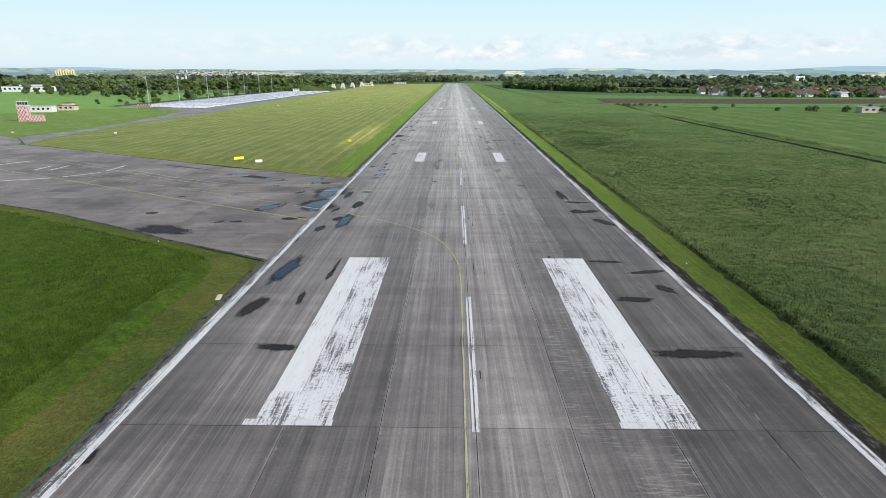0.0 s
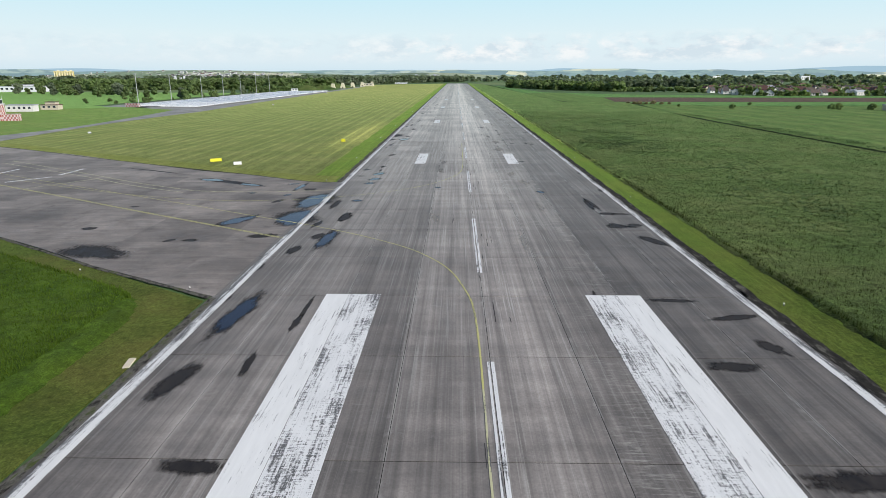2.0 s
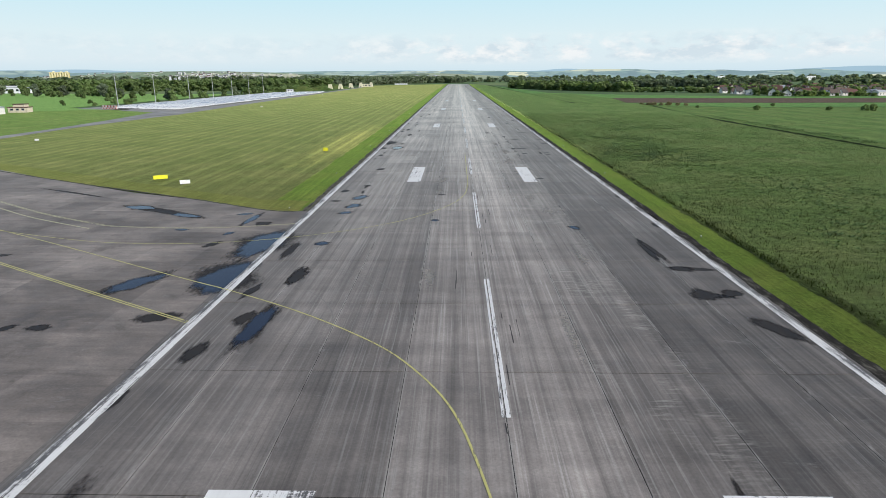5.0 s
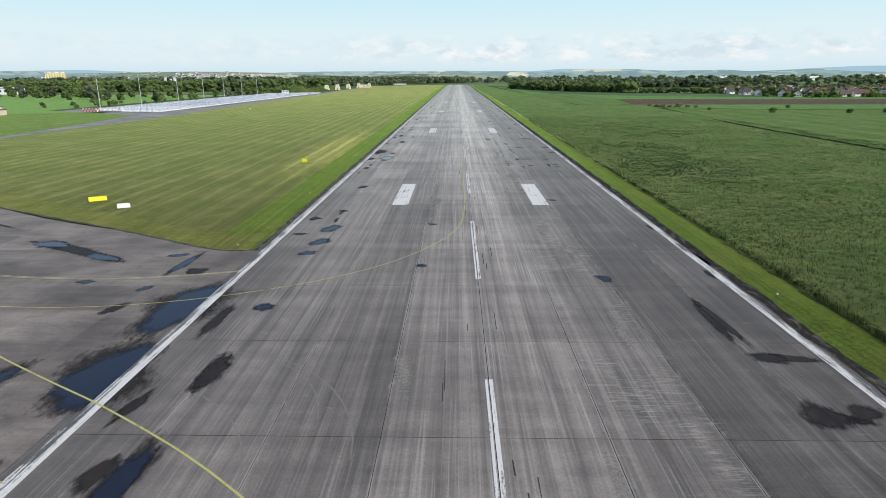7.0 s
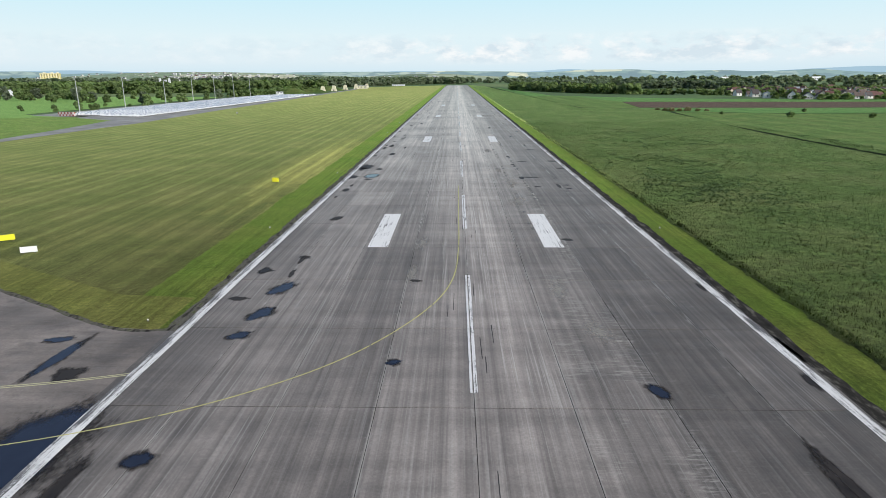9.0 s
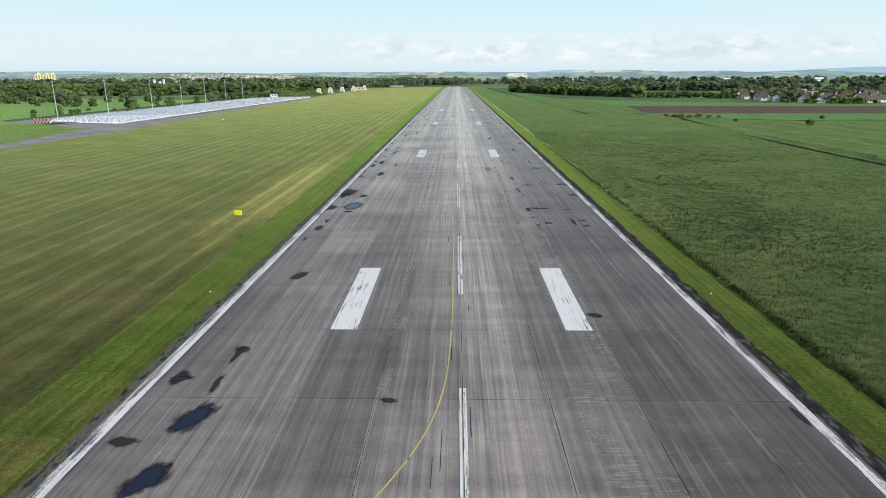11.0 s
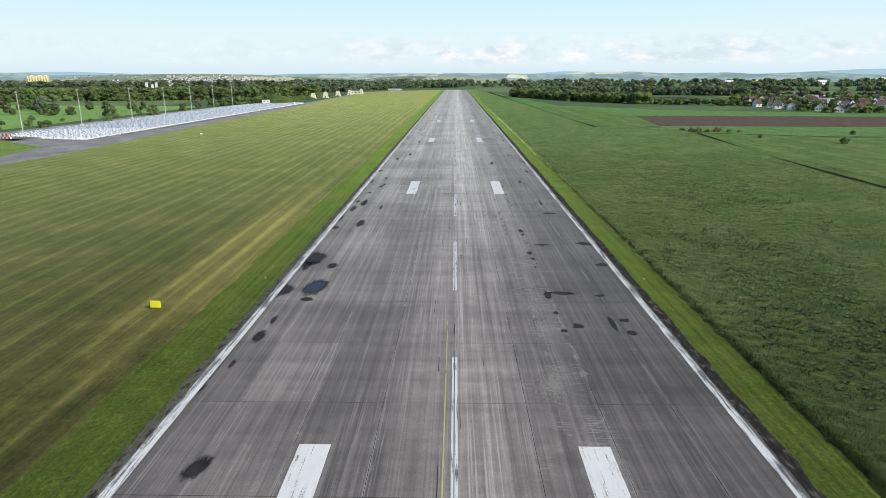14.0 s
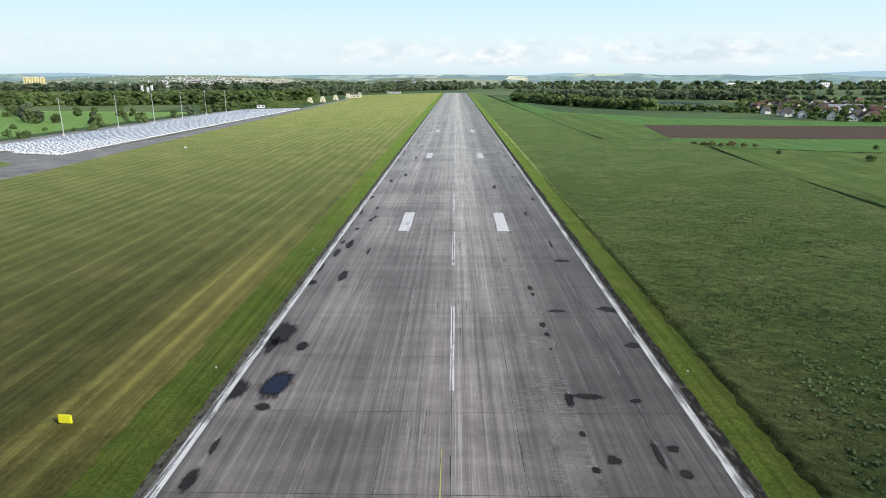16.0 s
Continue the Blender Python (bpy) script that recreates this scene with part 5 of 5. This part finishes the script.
def hall(m, lx, ly, h, wall, roof, label, name="hall", windows=6, category="building", wh=1.6):
    """A flat-roofed hall with an eaves band and a row of windows."""
    e = empty(name, m, label, category)
    b = bmesh.new()
    box(b, -lx / 2, lx / 2, -ly / 2, ly / 2, 0, h)
    part("wall", b, wall, e)
    b = bmesh.new()
    box(b, -lx / 2 - 0.3, lx / 2 + 0.3, -ly / 2 - 0.3, ly / 2 + 0.3, h + 0.003, h + 0.45)
    part("roof", b, roof, e)
    for i in range(windows):
        window(e, -lx / 2 + lx * (i + 0.7) / (windows + 0.4), -ly / 2, h * 0.4, lx / windows * 0.5, min(wh, h * 0.45))
    return e


hall(pose(-672, 975, 0, 0, 0, 8), 66, 30, 8, M_SHEETW, M_ROOFS[3], "long white industrial hall behind trees", windows=9, wh=3)
hall(pose(-690, 1010, 0, 0, 0, 8), 30, 20, 10, M_SHEETW, M_ROOFS[3], "tall white industrial hall among trees", windows=4, wh=3)
hall(pose(297, 440, 0, 0, 0, -6), 20, 8, 3.6, M_WALLS[1], M_ROOFS[3], "low pale bunker with small dark windows", "bunker", 4)
hall(pose(640, 805, 0, 0, 0, -10), 26, 14, 4.5, M_SHEETW, M_ROOFS[3], "low white hall at the village edge", windows=4)
hall(pose(470, 948, 0, 0, 0, -10), 46, 18, 6, M_SHEETW, M_ROOFS[3], "pale farm hall with a grey roof", windows=6)
hall(pose(545, 930, 0, 0, 0, -6), 40, 18, 7, M_WALLS[1], M_ROOFS[0], "farm hall with a dark roof", windows=6)
hall(pose(-158, 1800, 0), 34, 12, 4, M_SHEETW, M_ROOFS[3], "low white hall near the runway's end", windows=6)
# far town
for x, y, w, h in ((-560, 2900, 50, 12), (-480, 2950, 40, 12), (-640, 2850, 30, 14), (-380, 3000, 60, 10), (1500, 2800, 60, 12), (2300, 2400, 60, 12), (1100, 2750, 50, 12), (-1560, 2180, 60, 13), (-1640, 2240, 40, 16)):
    hall(pose(x, y, 0, 0, 0, 10), w * 0.7, 16, h + 6, M_SHEETW, M_ROOFS[1] if w == 40 else M_ROOFS[3], "white building in the far town", "town_building", 4, wh=4)
for i in range(3):
    hall(pose(-700 + i * 9 + (4 if i else 0), 1580, 0), 4, 4, 23 - (4 if i == 1 else 0), M_SHEETW, M_ROOFS[3], "white silo tower above the wood", "silo", 2, wh=3)


def panel_block(m):
    """The yellow slab block: floors of windows on its long side, pale strips between."""
    e = empty("apartment_block", m, "tall yellow apartment block with rows of windows", "building")
    lx, ly, h = 64, 14, 40
    b = bmesh.new()
    box(b, -lx / 2, lx / 2, -ly / 2, ly / 2, 0, h)
    part("wall", b, M_PANEL, e)
    b = bmesh.new()
    box(b, -lx / 2 - 0.4, lx / 2 + 0.4, -ly / 2 - 0.4, ly / 2 + 0.4, h + 0.003, h + 1.2)
    for q in (-22, 2, 20):
        box(b, q, q + 8, -4, 4, h + 1.2, h + 4)
    part("roof", b, M_PANELB, e)
    for i in range(8):
        b = bmesh.new()
        x = -lx / 2 + 1.5 + i * 8.4
        box(b, x - 0.9, x + 0.9, -ly / 2 - 0.25, -ly / 2 + 0.1, 1, h - 1)
        part("pale_strip", b, M_PANELB, e)
        for j in range(9 if i < 7 else 0):
            window(e, x + 4.2, -ly / 2, 4 + j * 4.0, 3.4, 1.9)
    return e


panel_block(pose(-1462, 2360, 0, 0, 0, 24))


# ---- airfield buildings ----
def checker():
    k = Nodes("red_white_checks", 0.6)
    t = k.n("ShaderNodeTexCoord")
    c = k.n("ShaderNodeTexChecker")
    c.inputs["Scale"].default_value = 0.68
    mp = k.n("ShaderNodeMapping")
    mp.inputs["Location"].default_value = (0.31, 0.31, 0.31)
    k.put(t.outputs["Object"], mp.inputs["Vector"])
    k.put(mp.outputs[0], c.inputs["Vector"])
    c.inputs["Color1"].default_value = (0.36, 0.055, 0.04, 1)
    c.inputs["Color2"].default_value = (0.75, 0.74, 0.72, 1)
    d = k.mix(0.5, c.outputs[0], k.ramp(k.noise(k.pos(), 0.9, 5), [(0.3, 0.75), (0.7, 1.1)]), 'MULTIPLY')
    k.color(d)
    return k.m


M_CHECK = checker()
e = empty("control_tower", pose(-251, 345, 0.05, 0, 0, 8), "red and white checkered tower with a glazed cabin", "tower")
b = bmesh.new()
box(b, -4.2, 4.2, -3.6, 3.6, 0, 10.5)
part("tower_shaft", b, M_CHECK, e)
b = bmesh.new()
box(b, 4.2, 17.5, -3.0, 3.4, 0, 4.4)
part("wing", b, M_CHECK, e, "low checkered wing")
b = bmesh.new()
box(b, -4.6, 4.6, -4.0, 4.0, 10.503, 11.1)
part("balcony", b, M_SHEETW, e)
b = bmesh.new()
box(b, -3.2, 3.2, -2.8, 2.8, 11.1, 13.4, -0.35)
cabin = part("cabin", b, M_PANE, e, "glazed cabin")
b = bmesh.new()
for x in (-3.45, -1.2, 1.2, 3.45):
    for y in (-3.05, 3.05):
        box(b, x - 0.12, x + 0.12, y - 0.12, y + 0.12, 11.1, 13.4)
part("mullions", b, M_FRAME, cabin)
b = bmesh.new()
box(b, -3.8, 3.8, -3.4, 3.4, 13.4, 13.8)
part("roof", b, M_SHEETW, e)
for x in (-3.6, 3.4):
    b = bmesh.new()
    cyl(b, (x, 3, 13.7), (x, 3, 16.5), 0.12, 0.06, 6)
    part("antenna", b, M_FRAME, e)
b = bmesh.new()
for x in np.linspace(-4.5, 4.5, 9):
    box(b, x - 0.04, x + 0.04, -4.0, -3.92, 11.1, 12.1)
box(b, -4.5, 4.5, -4.0, -3.92, 12.1, 12.18)
part("railing", b, M_FRAME, e)
e.scale = (0.58, 0.6, 0.82)

hall(pose(-301, 436, 0.05, 0, 0, 5), 18, 7, 4.2, M_WALLS[0], M_ROOFS[3], "long white low building with small windows", "airfield_building", 5)
e = hall(pose(-296, 460, 0.05, 0, 0, 6), 12, 7, 3.2, M_WALLS[1], M_ROOFS[1], "small cream building with red trim", "airfield_building", 3)
b = bmesh.new()
box(b, -3.0, 4.0, -2.5, 3.2, 3.66, 5.2)
part("upper_storey", b, M_WALLS[1], e)
b = bmesh.new()
box(b, -3.3, 4.3, -2.8, 3.4, 5.203, 5.6)
part("upper_roof", b, M_ROOFS[1], e)

M_MASTC = plain("galvanised_steel", (0.5, 0.52, 0.5), 0.5, 0.5)
M_LAMP = plain("lamp_housing", (0.45, 0.46, 0.46), 0.4)


def mast(m):
    e = empty("light_mast", m, "tall slim grey floodlight mast beside the car yard", "light mast", "car yard light masts")
    b = bmesh.new()
    cyl(b, (0, 0, 0), (0, 0, 25), 0.38, 0.2, 10)
    part("pole", b, M_MASTC, e)
    b = bmesh.new()
    box(b, -0.9, 0.9, -0.9, 0.9, -0.1, 0.5)
    part("base", b, M_WALLS[0], e)
    b = bmesh.new()
    box(b, -0.9, 0.9, -0.1, 0.1, 24.3, 24.5)
    part("crossarm", b, M_MASTC, e)
    for x in (-0.7, 0.0, 0.7):
        b = bmesh.new()
        box(b, x - 0.28, x + 0.28, -0.4, 0.2, 24.5, 24.85, 0.06)
        part("floodlight", b, M_LAMP, e)
    return e


m0 = mast(pose(-271, 537, 0.05))
for i, y in enumerate((602, 672, 731, 787, 844, 900)):
    copy_thing(m0, pose(-272 + i * 1.2, y, 0.05))

# checkered barrier at the yard's corner
b = bmesh.new()
box(b, -7, 7, -0.6, 0.6, 0, 2.6)
me = bpy.data.meshes.new("checkered_barrier")
b.to_mesh(me)
b.free()
me.materials.append(M_CHECK)
bar_ob = tagged(new("checkered_barrier", me), "red and white checkered barrier at the car yard", "barrier")
bar_ob.matrix_basis = pose(-257, 499, 0.05, 0, 0, -20)

# shelters with pale end walls beside the far taxiway
M_PALE = plain("pale_shelter_wall", (0.72, 0.68, 0.5), 0.8)
for i, (x, y) in enumerate(((-222, 1135), (-216, 1200), (-212, 1290), (-208, 1395), (-198, 1480))):
    e = empty("shelter_wall", pose(x, y, 0.05, 0, 0, 0), "pale tapering blast wall beside the taxiway", "blast wall", "blast walls")
    b = bmesh.new()
    box(b, -5, 5, -2, 2, 0, 9.5, 0.0)
    for v in b.verts:
        if v.co.z > 1:
            v.co.x *= 0.45
    part("wall", b, M_PALE, e)
    b = bmesh.new()
    box(b, -1.0, 1.0, -2.1, -1.9, 0.4, 2.6)
    part("door", b, M_ROOFS[2], e)
hall(pose(-203, 1440, 0.05), 26, 8, 6, M_PALE, M_ROOFS[3], "low pale shelter building", windows=3)


def mound(name, x, y, rx, ry, h, label):
    r = np.random.RandomState(int(abs(x)))
    v, f, n, q = [], [], 28, 9
    for j in range(q):
        s = j / (q - 1)
        for i in range(n):
            a = 6.2832 * i / n
            k = 1 + 0.12 * math.sin(3 * a + x) + 0.05 * r.randn()
            v.append((x + rx * s * k * math.cos(a), y + ry * s * k * math.sin(a), h * (1 + math.cos(math.pi * s)) / 2 - 0.05))
    for j in range(q - 1):
        for i in range(n):
            f.append((j * n + i, (j + 1) * n + i, (j + 1) * n + (i + 1) % n, j * n + (i + 1) % n))
    return tagged(new(name, mesh_of(name, v, f, M_CROPB, True)), label, "mound", kind="structure")


mound("mound_1", -247, 1035, 34, 26, 9, "grassy earth mound over a shelter")
mound("mound_2", -236, 1120, 30, 24, 7, "grassy earth mound over a shelter")
mound("mound_3", -238, 1260, 34, 40, 8, "grassy earth mound over a shelter")
hall(pose(-258, 1006, 0.05, 0, 0, 20), 10, 6, 3.4, M_SHEETW, M_ROOFS[3], "white shed before a grassy mound", "shed", 2)

# ---- signs ----
M_SIGNY = plain("yellow_sign_panel", (0.78, 0.74, 0.03), 0.45)
M_SIGNW = plain("white_sign_panel", (0.8, 0.8, 0.78), 0.45)
M_SIGNF = plain("sign_frame", (0.1, 0.1, 0.1), 0.5)
M_DARK = plain("black_lettering", (0.02, 0.02, 0.02), 0.6)


def sign(m, w, h, panel, label, bars=0):
    e = empty("taxiway_sign", m, label, "sign")
    b = bmesh.new()
    box(b, -w / 2, w / 2, -0.14, 0.14, 0.22, 0.22 + h, 0.02)
    part("panel", b, panel, e)
    for x in np.linspace(-w / 2 + 0.3, w / 2 - 0.3, max(2, int(w / 1.4))):
        b = bmesh.new()
        cyl(b, (x, 0, -0.02), (x, 0, 0.24), 0.06, 0.05, 8)
        part("leg", b, M_SIGNF, e)
    b = bmesh.new()
    box(b, -w / 2 - 0.03, w / 2 + 0.03, -0.1, 0.1, 0.22 + h, 0.27 + h)
    part("top_rail", b, panel, e)
    for i in range(bars):
        b = bmesh.new()
        x = -w / 2 + w * (i + 0.7) / (bars + 0.4)
        box(b, x - 0.12, x + 0.12, -0.155, -0.138, 0.3 + h * 0.2, 0.2 + h * 0.8)
        part("lettering", b, M_DARK, e)
    return e


sign(pose(-70.6, 181.3, 0.0, 0, 0, 34), 3.1, 0.8, M_SIGNY, "long yellow taxiway sign standing in the grass")
sign(pose(-62.3, 175.0, 0.0, 0, 0, 26), 2.1, 0.75, M_SIGNW, "white back of a taxiway sign in the grass")
sign(pose(-44.2, 235.6, 0.0, 0, 0, -4), 1.5, 0.95, M_SIGNY, "small yellow runway sign standing in dry grass")
for x, y in ((-157, 268), (-152.5, 522), (-206, 270), (-175, 850)):
    sign(pose(x, y, 0.05, 0, 0, 10), 1.3, 0.6, M_SIGNW if x > -200 else M_WALLS[1], "small pale airfield sign in the grass")


def edge_lamp(m):
    e = empty("runway_light", m, "small runway edge lamp on a short post in the grass", "runway lamp", "runway edge lamps")
    b = bmesh.new()
    cyl(b, (0, 0, -0.02), (0, 0, 0.25), 0.12, 0.08, 8)
    part("post", b, M_SIGNF, e)
    b = bmesh.new()
    cyl(b, (0, 0, 0.25), (0, 0, 0.42), 0.16, 0.1, 8)
    part("lens", b, M_SIGNW, e)
    return e


l0 = edge_lamp(pose(31.7, 11.0, 0.03))
l0.scale = (0.7, 0.7, 0.7)
for i in range(16):
    for x in (31.7, -32.2):
        y = 11.0 + 59.7 * i
        if (x > 0 and i) or (x < 0 and not 66 < y < 152):
            copy_thing(l0, pose(x, y, 0.03)).scale = (0.7, 0.7, 0.7)
for x, y in ((-33.4, 75.0), (-33.0, 150.0), (-50, 81.5)):
    copy_thing(l0, pose(x, y, 0.03)).scale = (0.6, 0.6, 0.6)
b = bmesh.new()
box(b, -0.3, 0.3, -0.9, 0.9, 0.0, 0.1, 0.04)
me = bpy.data.meshes.new("cable_cover")
b.to_mesh(me)
b.free()
me.materials.append(M_WALLS[1])
tagged(new("cable_cover", me), "small pale concrete cover at the runway edge", "cover").matrix_basis = pose(-30.6, 56, 0.05, 0, 0, 10)


# ---- parked cars ----
M_CARW = plain("white_car_paint", (0.8, 0.81, 0.82), 0.25)
# light bluish base imitates the sky mirrored in the car windows
M_GLASS = plain("sky_tinted_car_glass", (0.17, 0.23, 0.31), 0.12)
M_TYRE = plain("tyre_rubber", (0.02, 0.02, 0.02), 0.8)


def lathe_profile(b, prof, y0, y1, inset, mat=0):
    """A side profile (x, z) stretched across the car's width, with the top drawn in."""
    zmax = max(z for _, z in prof)
    side = []
    for y, s in ((y0, 1), (y1, -1)):
        side.append([b.verts.new((x, y + s * inset * max(0, (z - 0.75)) / (zmax - 0.75 + 1e-6), z)) for x, z in prof])
    n = len(prof)
    b.faces.new(side[0]).material_index = mat
    b.faces.new(side[1][::-1]).material_index = mat
    for i in range(n):
        b.faces.new([side[0][i], side[1][i], side[1][(i + 1) % n], side[0][(i + 1) % n]]).material_index = mat
    bmesh.ops.recalc_face_normals(b, faces=b.faces)
    return b


BODY = [(-2.15, 0.3), (-1.7, 0.22), (1.7, 0.22), (2.15, 0.32), (2.2, 0.62), (2.0, 0.8), (1.1, 0.92), (0.35, 1.42), (-1.1, 1.46), (-1.85, 1.0), (-2.2, 0.92)]
GLASS = [(1.02, 0.95), (0.38, 1.385), (-1.08, 1.42), (-1.7, 1.02)]
bm_body = lambda: lathe_profile(bmesh.new(), BODY, -0.88, 0.88, 0.2)


def bm_glass():
    b = lathe_profile(bmesh.new(), GLASS, -0.885, 0.885, 0.205)
    # windscreen and rear window stand just proud of the body
    for s, lo, hi in ((1, (1.06, 0.965), (0.44, 1.40)), (-1, (-1.80, 1.045), (-1.18, 1.43))):
        q = [b.verts.new((lo[0] + s * 0.02, y, lo[1] + 0.02)) for y in (-0.74, 0.74)] + [b.verts.new((hi[0] + s * 0.02, y, hi[1] + 0.02)) for y in (0.62, -0.62)]
        b.faces.new(q if s > 0 else q[::-1])
    return b


def car(m):
    e = empty("car", m, "new white car parked in a dense row", "car", "stored white cars")
    part("body", bm_body(), M_CARW, e)
    part("glazing", bm_glass(), M_GLASS, e, "windows with the sky's bluish reflection in their colour")
    first = None
    for x in (-1.35, 1.35):
        for y in (-0.8, 0.8):
            if first is None:
                b = bmesh.new()
                cyl(b, (0, -0.11, 0), (0, 0.11, 0), 0.32, 0.32, 12)
                first = part("wheel", b, M_TYRE, e)
                w = first
            else:
                w = new("wheel", first.data)
                w.parent = e
            w.location = (x, y, 0.32)
    return e


def car_spots():
    """Rows across the yard; the yard's near end runs aslant."""
    out = []
    r = random.Random(77)
    for c in range(12):
        x = -204.0 - 5.2 * c
        y = 494 + c * 1.4 - (6 if c < 6 else 0)
        while y < 975:
            end = 985 - c * 4.5
            if y < end and r.random() > 0.015:
                out.append((x + r.uniform(-0.35, 0.35) - (y - 494) * (-0.008), y, (180 if r.random() < 0.5 else 0) + r.uniform(-3, 3)))
            y += 2.45 + r.uniform(-0.05, 0.2)
    return out


spots = sorted(car_spots(), key=lambda p: p[1] + 0.55 * (-204 - p[0]))
c0 = car(pose(spots[0][0], spots[0][1], 0.055, 0, 0, spots[0][2]))
for x, y, a in spots[1:280]:
    copy_thing(c0, pose(x, y, 0.055, 0, 0, a))


def car_mass(name, items):
    tri = []
    for maker in (bm_body, bm_glass):
        b = maker()
        bmesh.ops.triangulate(b, faces=b.faces)
        b.verts.index_update()
        tri.append((np.array([v.co[:] for v in b.verts]), np.array([[v.index for v in f.verts] for f in b.faces])))
        b.free()
    b = bmesh.new()
    for x in (-1.35, 1.35):
        box(b, x - 0.3, x + 0.3, -0.86, 0.86, 0, 0.6, 0.1)
    bmesh.ops.triangulate(b, faces=b.faces)
    b.verts.index_update()
    tri.append((np.array([v.co[:] for v in b.verts]), np.array([[v.index for v in f.verts] for f in b.faces])))
    b.free()
    V, F, I, k = [], [], [], 0
    for x, y, a in items:
        c, s = math.cos(radians(a)), math.sin(radians(a))
        for mi, (v, f) in enumerate(tri):
            V.append(np.stack([x + v[:, 0] * c - v[:, 1] * s, y + v[:, 0] * s + v[:, 1] * c, v[:, 2] + 0.055], 1))
            F.append(f + k)
            I.append(np.full(len(f), mi))
            k += len(v)
    return tagged(new(name, arrays_mesh(name, np.concatenate(V), np.concatenate(F), [M_CARW, M_GLASS, M_TYRE], np.concatenate(I))), "hundreds of new white cars parked in dense rows", "cars", kind="stuff")


car_mass("stored_cars", spots[280:])

# ---- town on the far slope ----
def hill_fields():
    k = Nodes("hazed_hill_fields", 0.95)
    v = k.n("ShaderNodeTexVoronoi")
    v.inputs["Scale"].default_value = 0.007
    k.put(k.pos(1, 0.5, 1), v.inputs["Vector"])
    q = k.n("ShaderNodeSeparateColor")
    k.put(v.outputs["Color"], q.inputs[0])
    # field colours are lightened: distance haze is painted into them
    c = k.ramp(q.outputs[0], [(0.0, (0.12, 0.17, 0.11)), (0.45, (0.19, 0.26, 0.16)), (0.75, (0.3, 0.34, 0.24)), (1.0, (0.5, 0.5, 0.36))])
    k.color(k.mix(0.6, c, k.ramp(k.noise(k.pos(), 0.02, 5), [(0.3, 0.75), (0.7, 1.25)]), 'MULTIPLY'))
    return k.m


M_HILL = hill_fields()


def far_hill(name, x, y, rx, ry, h, label):
    o = mound(name, x, y, rx, ry, h, label)
    o.data.materials[0] = M_HILL
    return o


far_hill("hill_1", -1500, 3650, 1500, 900, 54, "low far hill with a town and fields paled by painted haze")
far_hill("hill_2", -200, 4100, 900, 500, 40, "low far hill with fields")


def town(name, items, label):
    """Small gabled houses far off, joined: items are x, y, z, length, width, height, turn and roof kind."""
    V, F, I, n = [], [], [], 0
    for x, y, z, lx, ly, h, a, kind in items:
        c, t = math.cos(a), math.sin(a)
        prof = [(-ly, 0), (ly, 0), (ly, h), (0, h * 1.6), (-ly, h)]
        for sx in (-lx, lx):
            V += [(x + sx * c - p * t, y + sx * t + p * c, z + q) for p, q in prof]
        F += [(n, n + 1, n + 6, n + 5), (n + 1, n + 2, n + 7, n + 6), (n + 4, n, n + 5, n + 9), (n + 2, n + 3, n + 8, n + 7), (n + 3, n + 4, n + 9, n + 8), (n, n + 4, n + 2, n + 1), (n + 5, n + 6, n + 7, n + 9), (n + 4, n + 3, n + 2, n + 2), (n + 9, n + 7, n + 8, n + 8)]
        I += [0, 0, 0, kind, kind, 0, 0, 0, 0]
        n += 10
    me = bpy.data.meshes.new(name)
    me.from_pydata(V, [], [tuple(dict.fromkeys(f)) for f in F])
    for m in (M_TOWN, M_ROOFS[0], M_ROOFS[1], M_ROOFS[3]):
        me.materials.append(m)
    me.polygons.foreach_set("material_index", I)
    me.update()
    return tagged(new(name, me), label, "houses", kind="stuff")


rh = random.Random(23)
slope = []
for i in range(330):
    x, y = rh.uniform(-2200, -700), rh.uniform(2850, 3500)
    if rh.random() < 0.6:
        x, y = rh.gauss(-1180, 160), rh.gauss(3150, 110)
    q = math.hypot((x + 1500) / 1500, (y - 3650) / 900)
    slope.append((x, y, 54 * (1 + math.cos(math.pi * min(1, q))) / 2 - 1.5, rh.uniform(4, 9), rh.uniform(3, 5), rh.uniform(3, 6), rh.uniform(-0.7, 0.7), rh.choice((1, 1, 2, 3, 3))))
for i in range(90):
    x, y = rh.uniform(-560, -60), rh.uniform(3620, 3900)
    q = math.hypot((x + 200) / 900, (y - 4100) / 500)
    slope.append((x, y, 40 * (1 + math.cos(math.pi * min(1, q))) / 2 - 1.5, rh.uniform(4, 9), rh.uniform(3, 5), rh.uniform(3, 5), rh.uniform(-0.7, 0.7), rh.choice((1, 2, 3, 3))))
town("far_town", slope, "white houses of a town on the far slope")
